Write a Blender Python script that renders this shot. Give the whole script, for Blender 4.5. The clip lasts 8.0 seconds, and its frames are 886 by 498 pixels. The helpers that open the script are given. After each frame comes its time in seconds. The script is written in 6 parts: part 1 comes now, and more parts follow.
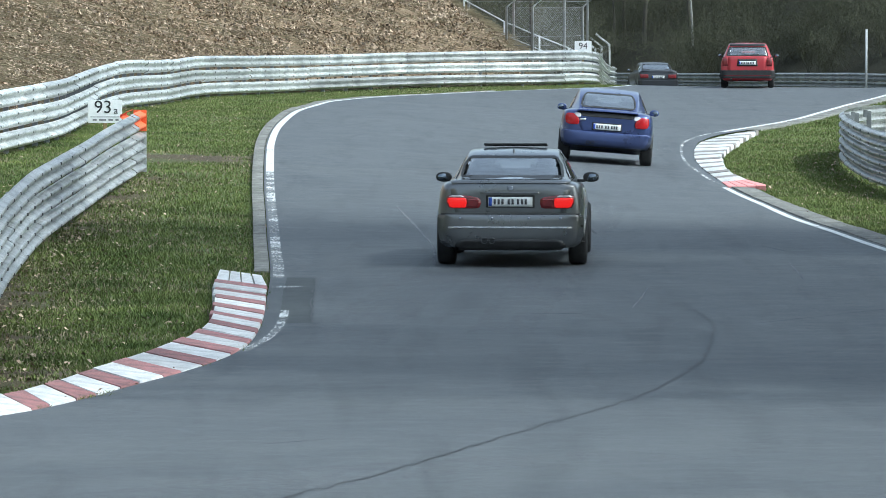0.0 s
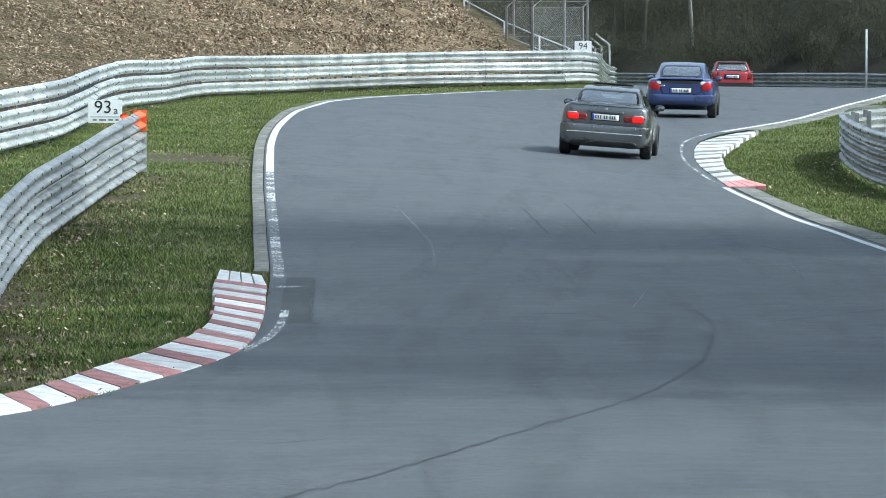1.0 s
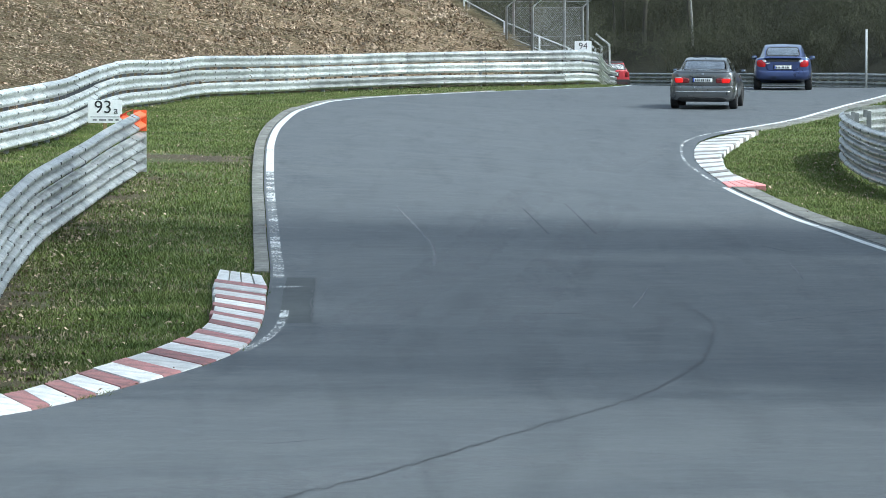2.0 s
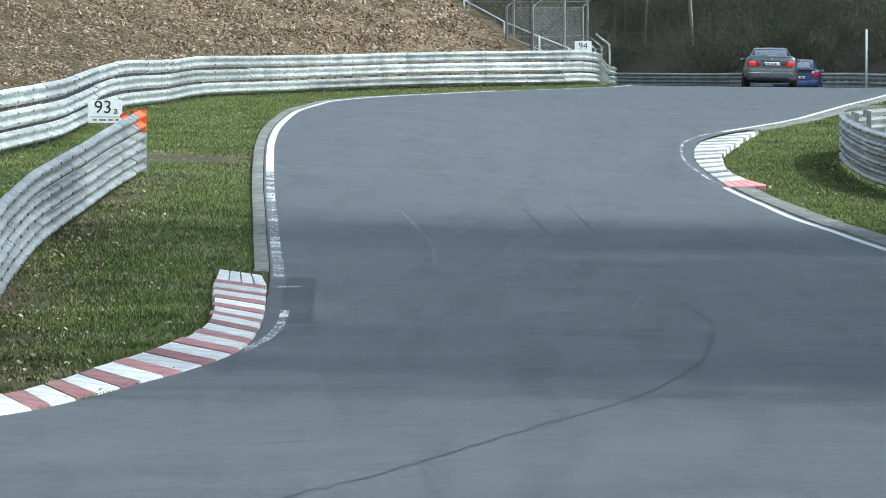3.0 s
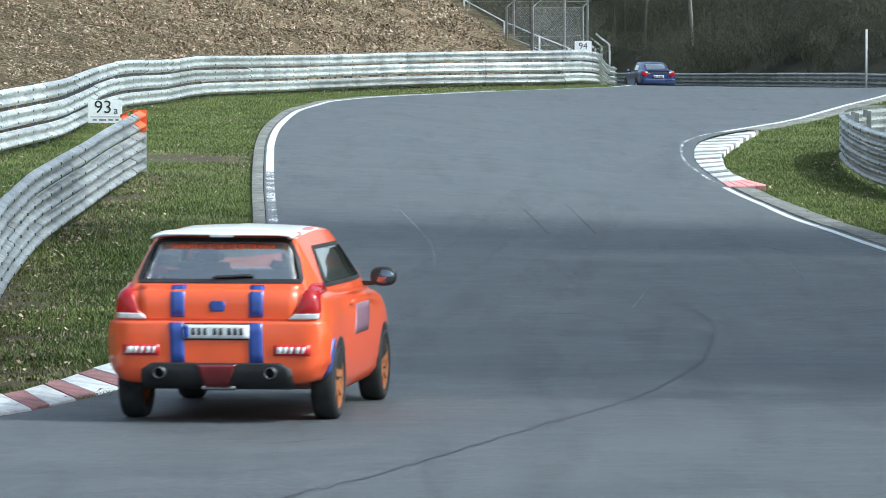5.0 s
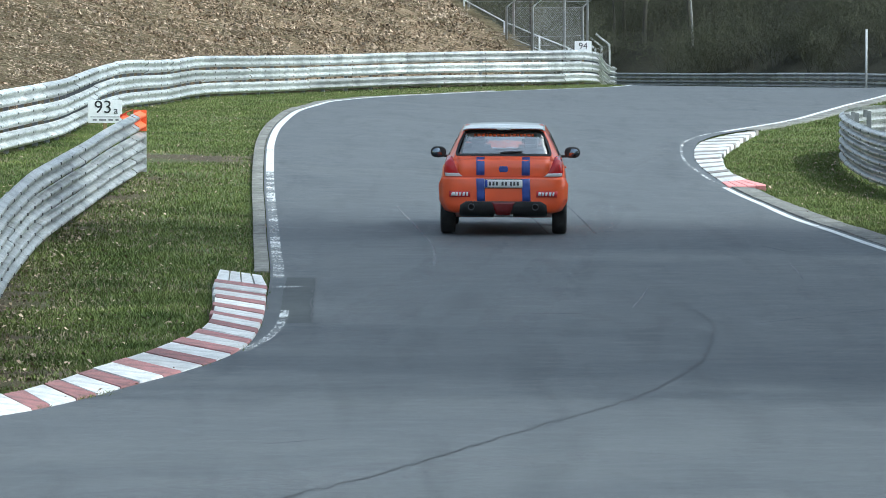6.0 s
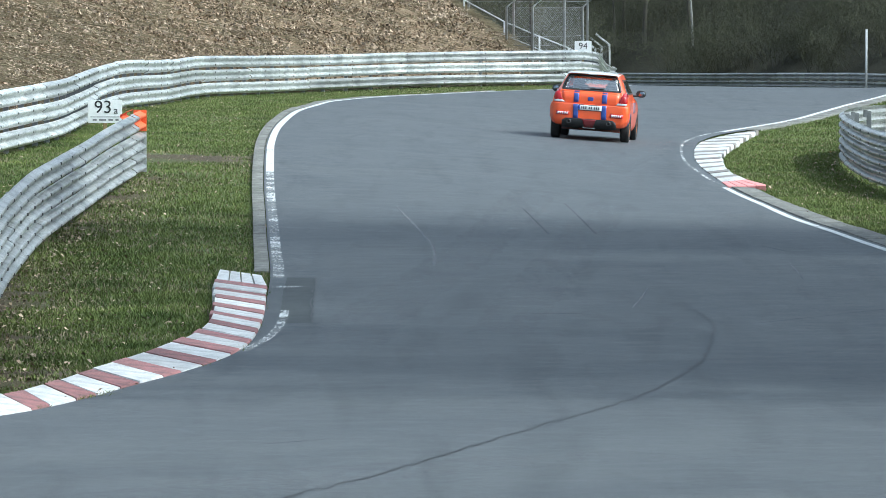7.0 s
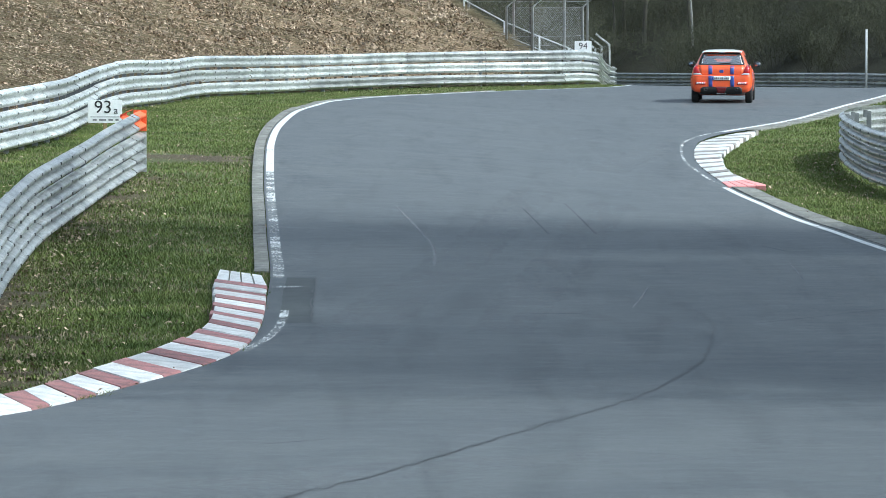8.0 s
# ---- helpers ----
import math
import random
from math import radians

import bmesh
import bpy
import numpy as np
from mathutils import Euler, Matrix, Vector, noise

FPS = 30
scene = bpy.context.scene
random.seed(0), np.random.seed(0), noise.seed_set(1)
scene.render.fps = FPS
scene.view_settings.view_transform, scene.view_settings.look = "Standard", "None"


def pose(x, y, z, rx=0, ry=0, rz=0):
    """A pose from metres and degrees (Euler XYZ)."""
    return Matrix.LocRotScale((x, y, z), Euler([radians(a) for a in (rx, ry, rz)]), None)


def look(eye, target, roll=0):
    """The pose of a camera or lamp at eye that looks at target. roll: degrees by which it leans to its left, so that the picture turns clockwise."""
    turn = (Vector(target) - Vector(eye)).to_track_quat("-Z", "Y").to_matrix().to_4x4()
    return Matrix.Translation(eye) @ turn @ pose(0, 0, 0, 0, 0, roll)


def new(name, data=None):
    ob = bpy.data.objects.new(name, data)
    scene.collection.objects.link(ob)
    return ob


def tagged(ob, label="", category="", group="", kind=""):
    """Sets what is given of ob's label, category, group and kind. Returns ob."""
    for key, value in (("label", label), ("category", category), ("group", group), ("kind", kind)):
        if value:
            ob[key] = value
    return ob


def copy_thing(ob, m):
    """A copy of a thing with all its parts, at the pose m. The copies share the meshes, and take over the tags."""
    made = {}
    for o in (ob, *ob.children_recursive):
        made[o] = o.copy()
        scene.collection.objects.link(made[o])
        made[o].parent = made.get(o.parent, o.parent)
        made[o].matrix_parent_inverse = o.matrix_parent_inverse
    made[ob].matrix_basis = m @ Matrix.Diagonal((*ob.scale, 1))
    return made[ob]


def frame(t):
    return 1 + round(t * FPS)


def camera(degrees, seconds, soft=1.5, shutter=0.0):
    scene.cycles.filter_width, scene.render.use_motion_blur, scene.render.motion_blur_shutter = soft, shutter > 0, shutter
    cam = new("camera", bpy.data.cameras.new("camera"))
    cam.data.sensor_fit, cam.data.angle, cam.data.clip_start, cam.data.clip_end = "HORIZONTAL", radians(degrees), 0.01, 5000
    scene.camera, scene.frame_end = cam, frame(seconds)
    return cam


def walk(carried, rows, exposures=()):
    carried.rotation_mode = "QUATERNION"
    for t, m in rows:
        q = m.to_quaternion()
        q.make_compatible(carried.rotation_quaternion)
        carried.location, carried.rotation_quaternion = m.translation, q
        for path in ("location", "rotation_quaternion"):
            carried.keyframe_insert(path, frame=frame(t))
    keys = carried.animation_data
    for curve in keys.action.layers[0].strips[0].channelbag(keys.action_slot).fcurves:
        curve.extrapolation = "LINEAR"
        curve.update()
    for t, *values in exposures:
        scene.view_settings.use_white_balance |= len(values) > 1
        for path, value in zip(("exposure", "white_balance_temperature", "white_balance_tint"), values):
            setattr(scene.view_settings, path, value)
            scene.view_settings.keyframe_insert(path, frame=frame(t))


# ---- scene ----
# ---------- camera: it stands still on a bank beside the bend ----------
LENS = 2 * math.degrees(math.atan(784 / 9620))
TILT = math.degrees(math.atan(484 / 9620))
cam = camera(LENS, 8.0, 0.75, 0.12)
STAND = pose(0, 0, 3.5, 90 - TILT, 0, 0)
walk(cam, [(0.0, STAND), (8.0, STAND)], [(0.0, 0.84, 5560, -1), (8.0, 0.84, 5560, -1)])

# ---------- world and sun ----------
SUN_DIR = Vector((0.90, -0.28, 0.92)).normalized()
world = bpy.data.worlds.new("world")
scene.world = world
world.use_nodes = True
wn = world.node_tree.nodes
sky = wn.new("ShaderNodeTexSky")
sky.sky_type = "NISHITA"
sky.sun_disc = False
sky.sun_elevation = math.asin(SUN_DIR.z)
sky.sun_rotation = math.atan2(SUN_DIR.x, SUN_DIR.y)
sky.dust_density = 4.0
sky.air_density = 1.2
wn["Background"].inputs["Strength"].default_value = 0.15
haze = wn.new("ShaderNodeHueSaturation")
haze.inputs["Saturation"].default_value = 0.5
world.node_tree.links.new(sky.outputs["Color"], haze.inputs["Color"])
world.node_tree.links.new(haze.outputs["Color"], wn["Background"].inputs["Color"])
sun_data = bpy.data.lights.new("sun", "SUN")
sun_data.energy = 2.15
sun_data.angle = radians(2.0)
sun_data.color = (1.0, 0.95, 0.87)
sun = new("sun", sun_data)
sun.matrix_world = look(SUN_DIR * 100, (0, 0, 0))
# ---------- material helpers ----------
def mat(name):
    m = bpy.data.materials.new(name)
    m.use_nodes = True
    return m, m.node_tree.nodes, m.node_tree.links, m.node_tree.nodes["Principled BSDF"]


def coords(n, l, scale=(1, 1, 1), space="Object"):
    c = n.new("ShaderNodeTexCoord")
    mp = n.new("ShaderNodeMapping")
    mp.inputs["Scale"].default_value = scale
    l.new(c.outputs[space], mp.inputs["Vector"])
    return mp.outputs["Vector"]


def noise_tex(n, l, vec, scale, detail=4.0, rough=0.55, distortion=0.0):
    t = n.new("ShaderNodeTexNoise")
    t.inputs["Scale"].default_value = scale
    t.inputs["Detail"].default_value = detail
    t.inputs["Roughness"].default_value = rough
    t.inputs["Distortion"].default_value = distortion
    l.new(vec, t.inputs["Vector"])
    return t.outputs["Fac"]


def ramp(n, l, fac, stops):
    r = n.new("ShaderNodeValToRGB")
    e = r.color_ramp.elements
    while len(e) < len(stops):
        e.new(0.5)
    for el, (p, c) in zip(e, stops):
        el.position = p
        el.color = (*c, 1) if len(c) == 3 else c
    l.new(fac, r.inputs["Fac"])
    return r.outputs["Color"]


def grey(v):
    return (v, v, v)


def mix(n, l, kind, fac, a, b):
    m = n.new("ShaderNodeMix")
    m.data_type = "RGBA"
    m.blend_type = kind
    for value, sock in ((fac, m.inputs[0]), (a, m.inputs[6]), (b, m.inputs[7])):
        if isinstance(value, (int, float)):
            sock.default_value = value
        elif isinstance(value, tuple):
            sock.default_value = (*value, 1)
        else:
            l.new(value, sock)
    return m.outputs[2]


def bump(n, l, height, strength, distance, bsdf):
    b = n.new("ShaderNodeBump")
    b.inputs["Strength"].default_value = strength
    b.inputs["Distance"].default_value = distance
    l.new(height, b.inputs["Height"])
    l.new(b.outputs["Normal"], bsdf.inputs["Normal"])


def surface(name, dark, light, scale, rough=0.8, metal=0.0, fine=60.0, bumpy=0.3, dist=0.01, spec=0.5, per_object=0.0, per_island=0.0, stretch=(1, 1, 1)):
    """A plain surface with variation at two scales and fine relief."""
    m, n, l, b = mat(name)
    v = coords(n, l, stretch)
    big = noise_tex(n, l, v, scale, 5)
    small = noise_tex(n, l, v, fine, 3)
    c = ramp(n, l, big, [(0.32, dark), (0.68, light)])
    c = mix(n, l, "OVERLAY", 0.45, c, ramp(n, l, small, [(0.3, grey(0.3)), (0.7, grey(0.7))]))
    if per_object or per_island:
        src = n.new("ShaderNodeObjectInfo").outputs["Random"] if per_object else n.new("ShaderNodeNewGeometry").outputs["Random Per Island"]
        k = max(per_object, per_island)
        c = mix(n, l, "MULTIPLY", 1.0, c, ramp(n, l, src, [(0, grey(1 - k)), (1, grey(1.0))]))
    l.new(c, b.inputs["Base Color"])
    b.inputs["Roughness"].default_value = rough
    b.inputs["Metallic"].default_value = metal
    b.inputs["Specular IOR Level"].default_value = spec
    bump(n, l, small, bumpy, dist, b)
    return m


def plain(name, color, rough=0.5, metal=0.0, coat=0.0, spec=0.5):
    m, n, l, b = mat(name)
    v = coords(n, l)
    f = noise_tex(n, l, v, 9.0, 4)
    hi = tuple(min(1, c * 1.12 + 0.004) for c in color)
    lo = tuple(c * 0.85 for c in color)
    l.new(ramp(n, l, f, [(0.3, lo), (0.7, hi)]), b.inputs["Base Color"])
    l.new(ramp(n, l, noise_tex(n, l, v, 23.0, 3), [(0.3, grey(rough * 0.85)), (0.7, grey(min(1, rough * 1.2)))]), b.inputs["Roughness"])
    b.inputs["Metallic"].default_value = metal
    b.inputs["Coat Weight"].default_value = coat
    b.inputs["Coat Roughness"].default_value = 0.06
    b.inputs["Specular IOR Level"].default_value = spec
    return m


def glow(name, color, strength, base=(0.3, 0.01, 0.01)):
    m, n, l, b = mat(name)
    b.inputs["Base Color"].default_value = (*base, 1)
    b.inputs["Emission Color"].default_value = (*color, 1)
    b.inputs["Emission Strength"].default_value = strength
    b.inputs["Roughness"].default_value = 0.15
    return m


def glass(name, tint=(0.6, 0.68, 0.7)):
    m, n, l, b = mat(name)
    b.inputs["Base Color"].default_value = (*tint, 1)
    b.inputs["Roughness"].default_value = 0.03
    b.inputs["Transmission Weight"].default_value = 1.0
    b.inputs["IOR"].default_value = 1.9
    b.inputs["Coat Weight"].default_value = 1.0
    b.inputs["Coat IOR"].default_value = 1.9
    return m


def asphalt():
    m, n, l, b = mat("asphalt")
    v = coords(n, l)
    broad = noise_tex(n, l, v, 0.35, 6, 0.62, 0.8)
    mid = noise_tex(n, l, coords(n, l, (0.7, 1.3, 1)), 2.4, 6, 0.68, 0.5)
    c = ramp(n, l, broad, [(0.30, (0.070, 0.077, 0.084)), (0.5, (0.080, 0.087, 0.093)), (0.72, (0.092, 0.099, 0.103))])
    c = mix(n, l, "OVERLAY", 0.6, c, ramp(n, l, mid, [(0.28, grey(0.34)), (0.72, grey(0.66))]))
    grit = noise_tex(n, l, v, 70.0, 5, 0.8)
    c = mix(n, l, "OVERLAY", 0.7, c, ramp(n, l, grit, [(0.3, grey(0.25)), (0.7, grey(0.75))]))
    chips = noise_tex(n, l, v, 13.0, 5, 0.75)
    c = mix(n, l, "OVERLAY", 0.55, c, ramp(n, l, chips, [(0.3, grey(0.3)), (0.7, grey(0.7))]))
    scuff = noise_tex(n, l, coords(n, l, (1.6, 0.35, 1)), 2.0, 6, 0.6, 2.0)
    c = mix(n, l, "MIX", ramp(n, l, scuff, [(0.60, grey(0)), (0.75, grey(0.35))]), c, (0.15, 0.162, 0.178))
    rubber = noise_tex(n, l, coords(n, l, (1.5, 0.12, 1), "Object"), 1.3, 4, 0.55, 1.0)
    c = mix(n, l, "MULTIPLY", 1.0, c, ramp(n, l, rubber, [(0.3, grey(0.78)), (0.5, grey(1))]))
    l.new(c, b.inputs["Base Color"])
    l.new(ramp(n, l, mid, [(0.3, grey(0.55)), (0.7, grey(0.8))]), b.inputs["Roughness"])
    b.inputs["Specular IOR Level"].default_value = 0.35
    bump(n, l, grit, 0.5, 0.012, b)
    return m


def line_paint(name="worn_line_paint", wear=(0.46, 0.74)):
    """Road paint that has flaked off here and there, down to the asphalt."""
    m, n, l, b = mat(name)
    v = coords(n, l)
    flakes = noise_tex(n, l, coords(n, l, (1.3, 0.14, 1)), 26.0, 6, 0.75)
    big = noise_tex(n, l, v, 1.1, 4)
    f = mix(n, l, "ADD", 1.0, ramp(n, l, flakes, [(0.25, grey(0)), (0.75, grey(0.6))]), ramp(n, l, big, [(0.3, grey(0.0)), (0.7, grey(0.4))]))
    l.new(ramp(n, l, noise_tex(n, l, v, 9.0, 5, 0.7), [(0.3, (0.36, 0.37, 0.37)), (0.6, (0.70, 0.71, 0.70))]), b.inputs["Base Color"])
    l.new(ramp(n, l, f, [(wear[0], grey(0.12)), (wear[1], grey(1))]), b.inputs["Alpha"])
    b.inputs["Roughness"].default_value = 0.7
    return m


def smear(name, color, most=0.6, scale=9.0, low=0.38):
    """A thin broken film on the asphalt: rubber, scratched stone or painted sheen."""
    m, n, l, b = mat(name)
    f = noise_tex(n, l, coords(n, l), scale, 6, 0.75)
    b.inputs["Base Color"].default_value = (*color, 1)
    l.new(ramp(n, l, f, [(low, grey(0)), (low + 0.3, grey(most))]), b.inputs["Alpha"])
    b.inputs["Roughness"].default_value = 0.8
    return m


def soil_grass():
    """The ground sheet: turf with bare brown soil, dead leaves on the banks."""
    m, n, l, b = mat("turf_and_soil")
    v = coords(n, l)
    patches = noise_tex(n, l, v, 0.55, 6, 0.65)
    fine = noise_tex(n, l, v, 26.0, 5, 0.8)
    turf = ramp(n, l, fine, [(0.3, (0.03, 0.045, 0.014)), (0.5, (0.085, 0.115, 0.035)), (0.7, (0.16, 0.17, 0.07))])
    soil = ramp(n, l, fine, [(0.32, (0.022, 0.018, 0.012)), (0.5, (0.075, 0.058, 0.038)), (0.68, (0.23, 0.18, 0.12))])
    worn = n.new("ShaderNodeAttribute")
    worn.attribute_name = "soil"
    bare = mix(n, l, "ADD", 1.0, ramp(n, l, patches, [(0.56, grey(0)), (0.72, grey(0.8))]), mix(n, l, "MULTIPLY", 1.0, worn.outputs["Color"], ramp(n, l, patches, [(0.3, grey(0.5)), (0.6, grey(1.3))])))
    c = mix(n, l, "MIX", bare, turf, soil)
    attr = n.new("ShaderNodeAttribute")
    attr.attribute_name = "litter"
    leaves = ramp(n, l, noise_tex(n, l, coords(n, l, (1, 1, 1)), 9.0, 6, 0.75, 0.5), [(0.30, (0.045, 0.03, 0.018)), (0.5, (0.19, 0.135, 0.083)), (0.70, (0.38, 0.30, 0.21))])
    c = mix(n, l, "MIX", attr.outputs["Fac"], c, leaves)
    # shade of the wooded slope, put into the ground colour as dark olive
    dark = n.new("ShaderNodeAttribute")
    dark.attribute_name = "slope_shade"
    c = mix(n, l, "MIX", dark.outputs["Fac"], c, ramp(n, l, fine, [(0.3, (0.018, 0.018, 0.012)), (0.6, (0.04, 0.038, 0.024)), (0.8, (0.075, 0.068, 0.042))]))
    l.new(c, b.inputs["Base Color"])
    b.inputs["Roughness"].default_value = 0.95
    b.inputs["Specular IOR Level"].default_value = 0.2
    bump(n, l, fine, 0.8, 0.05, b)
    return m


def steel(name="galvanised_steel", tone=1.0, grime=0.75):
    """Weathered galvanised guardrail steel with streaks of grime; tone below 1 darkens it for shade."""
    m, n, l, b = mat(name)
    v = coords(n, l)
    blot = noise_tex(n, l, v, 1.3, 5, 0.6)
    streak = noise_tex(n, l, coords(n, l, (5, 5, 0.8)), 3.0, 5, 0.7)
    c = ramp(n, l, blot, [(0.3, (0.36, 0.38, 0.39)), (0.5, (0.68, 0.70, 0.70)), (0.7, (0.90, 0.91, 0.90))])
    c = mix(n, l, "MULTIPLY", grime, c, ramp(n, l, streak, [(0.30, (0.20, 0.20, 0.19)), (0.52, grey(0.95)), (1, grey(1))]))
    scrape = noise_tex(n, l, coords(n, l, (0.5, 0.5, 9)), 4.0, 5, 0.7)
    c = mix(n, l, "MULTIPLY", grime, c, ramp(n, l, scrape, [(0.34, grey(0.42)), (0.5, grey(1))]))
    rnd = n.new("ShaderNodeObjectInfo").outputs["Random"]
    c = mix(n, l, "MULTIPLY", 1.0, c, ramp(n, l, rnd, [(0, grey(0.58 * tone)), (0.4, grey(0.9 * tone)), (1, grey(tone))]))
    l.new(c, b.inputs["Base Color"])
    b.inputs["Metallic"].default_value = 0.45
    b.inputs["Roughness"].default_value = 0.4
    return m


M = {
    "asphalt": asphalt(),
    "patch": surface("dark_asphalt_patch", (0.034, 0.039, 0.041), (0.052, 0.058, 0.06), 3.0, 0.8, fine=70),
    "tar": surface("tar_seam", (0.012, 0.012, 0.013), (0.028, 0.028, 0.03), 8.0, 0.6),
    "scuff": smear("pale_scuffed_asphalt", (0.26, 0.27, 0.285), 0.75),
    "rubber": smear("faint_dark_rubber", (0.03, 0.032, 0.035), 0.6),
    # sheen of the road surface, painted as a thin pale film
    "bloom": smear("asphalt_sheen", (0.20, 0.21, 0.225), 0.3, 14.0, 0.42),
    "line": line_paint("worn_line_paint", (0.44, 0.72)),
    "fresh_line": line_paint("line_paint", (0.10, 0.36)),
    "ground": soil_grass(),
    "steel": steel(),
    # same steel in darker tones: the shade on three rails put into the colour
    "shaded_steel": steel("half_shaded_rail_steel", 0.72, 0.9),
    "deep_shaded_steel": steel("weathered_deep_shaded_steel", 0.42, 0.9),
    "bolt": plain("dark_bolt", (0.10, 0.10, 0.10), 0.5, 0.5),
    "post": surface("dull_post_steel", (0.20, 0.21, 0.215), (0.34, 0.35, 0.355), 2.0, 0.6, 0.3),
    "concrete": surface("edging_concrete", (0.10, 0.10, 0.088), (0.27, 0.265, 0.24), 4.0, 0.9, fine=34, bumpy=0.8, dist=0.02, per_object=0.3),
    "kerb_white": surface("kerb_white_paint", (0.46, 0.46, 0.455), (0.74, 0.74, 0.73), 4.5, 0.8, fine=38, bumpy=0.9, dist=0.02, per_object=0.2),
    "kerb_red": surface("kerb_faded_red_paint", (0.20, 0.115, 0.11), (0.44, 0.19, 0.185), 4.5, 0.8, fine=38, bumpy=0.9, dist=0.02, per_object=0.25),
    "kerb_pink": surface("kerb_bright_red_paint", (0.55, 0.20, 0.19), (0.72, 0.32, 0.30), 2.2, 0.7, fine=24),
    "kerb_bare": surface("kerb_worn_concrete", (0.16, 0.14, 0.125), (0.30, 0.27, 0.25), 2.2, 0.85, fine=24, per_object=0.2),
    "orange": surface("orange_marker_paint", (0.62, 0.10, 0.025), (0.80, 0.16, 0.05), 3.0, 0.6),
    "sign_white": surface("sign_white_paint", (0.74, 0.75, 0.75), (0.84, 0.84, 0.83), 3.0, 0.5, fine=40, bumpy=0.05),
    "ink": plain("black_ink", (0.02, 0.02, 0.022), 0.6),
    "ink_grey": plain("grey_ink", (0.2, 0.2, 0.21), 0.6),
    "wood_post": surface("pale_wood", (0.30, 0.20, 0.10), (0.48, 0.35, 0.19), 6.0, 0.8, stretch=(4, 4, 0.6)),
    "grass": surface("grass_blades", (0.075, 0.115, 0.026), (0.215, 0.255, 0.075), 0.9, 0.75, fine=9.0, bumpy=0, per_island=0.45, spec=0.25),
    "straw": surface("dry_grass_straw", (0.18, 0.15, 0.085), (0.42, 0.36, 0.23), 1.5, 0.85, fine=12, bumpy=0, per_island=0.4),
    "leaf": surface("dead_leaves", (0.29, 0.205, 0.13), (0.62, 0.49, 0.355), 1.1, 0.85, fine=10, bumpy=0, per_island=0.85),
    "bark": surface("grey_bark", (0.05, 0.047, 0.04), (0.135, 0.125, 0.10), 2.0, 0.9, fine=18, bumpy=0.6, dist=0.03, per_object=0.4),
    "birch": surface("pale_birch_bark", (0.22, 0.21, 0.19), (0.46, 0.45, 0.42), 2.5, 0.85, fine=14, stretch=(1, 1, 3)),
    "twig": surface("olive_twigs", (0.044, 0.047, 0.03), (0.125, 0.125, 0.08), 0.6, 0.9, fine=6, bumpy=0, per_object=0.45),
    "bud": surface("young_leaf_buds", (0.045, 0.055, 0.024), (0.11, 0.118, 0.052), 0.5, 0.9, fine=6, bumpy=0, per_island=0.5),
    "needle": surface("dark_conifer_needles", (0.018, 0.026, 0.018), (0.045, 0.058, 0.036), 0.5, 0.9, fine=6, bumpy=0, per_island=0.4),
    "wire": surface("fence_wire", (0.15, 0.155, 0.16), (0.27, 0.275, 0.28), 4.0, 0.5, 0.5),
    "pole": surface("galvanised_pole", (0.36, 0.375, 0.38), (0.52, 0.53, 0.535), 3.0, 0.5, 0.3),
}
# ---------- shape of the ground ----------
def smooth_step(a, b, x):
    t = np.clip((x - a) / (b - a), 0, 1)
    return t * t * (3 - 2 * t)


def ground_z(x, y):
    """Height of the road surface and its verges: level, banked through the bend, falling away behind the crest."""
    bank = 0.09 * smooth_step(72, 94, y) - 0.04 * smooth_step(122, 141, y) - 0.05 * smooth_step(141, 168, y)
    lean = 4.2 * np.tanh((1.4 - x) / 4.2)
    s = np.where(y > 111, y - 6.66 * np.log1p(np.exp(np.clip((7 - x) / 4, -40, 40))), 0)
    fall = np.interp(s, [0, 159, 170, 179.5, 190.5, 200, 215.5, 231, 251.5, 268, 296, 370], [0, 0, -0.03, -0.25, -0.68, -1.0, -1.34, -1.55, -1.92, -2.25, -2.75, -3.6])
    rise = 0.24 * (1 - smooth_step(30.5, 48, y))
    return rise + bank * lean + 0.9 * bank + fall


def gz(x, y):
    return float(ground_z(np.float64(x), np.float64(y)))


def curve(points, step=0.5):
    """A smooth line through the points, at even steps."""
    p = np.array(points, float)
    p = np.vstack([2 * p[0] - p[1], p, 2 * p[-1] - p[-2]])
    out = []
    for i in range(1, len(p) - 2):
        a, b, c, d = p[i - 1], p[i], p[i + 1], p[i + 2]
        for t in np.linspace(0, 1, 24, endpoint=False):
            out.append(0.5 * (2 * b + (c - a) * t + (2 * a - 5 * b + 4 * c - d) * t * t + (3 * b - a - 3 * c + d) * t ** 3))
    out.append(p[-2])
    return resample(np.array(out), step)


def resample(q, step=None, count=None):
    s = np.concatenate([[0], np.cumsum(np.linalg.norm(np.diff(q, axis=0), axis=1))])
    k = count or max(2, int(round(s[-1] / step)) + 1)
    u = np.linspace(0, s[-1], k)
    return np.stack([np.interp(u, s, q[:, i]) for i in range(q.shape[1])], 1)


def near(q, point):
    return int(np.argmin(np.hypot(q[:, 0] - point[0], q[:, 1] - point[1])))


def offset(q, d):
    """The line moved d metres to its right."""
    t = np.gradient(q, axis=0)
    t /= np.linalg.norm(t, axis=1)[:, None]
    return q + d * np.stack([t[:, 1], -t[:, 0]], 1)


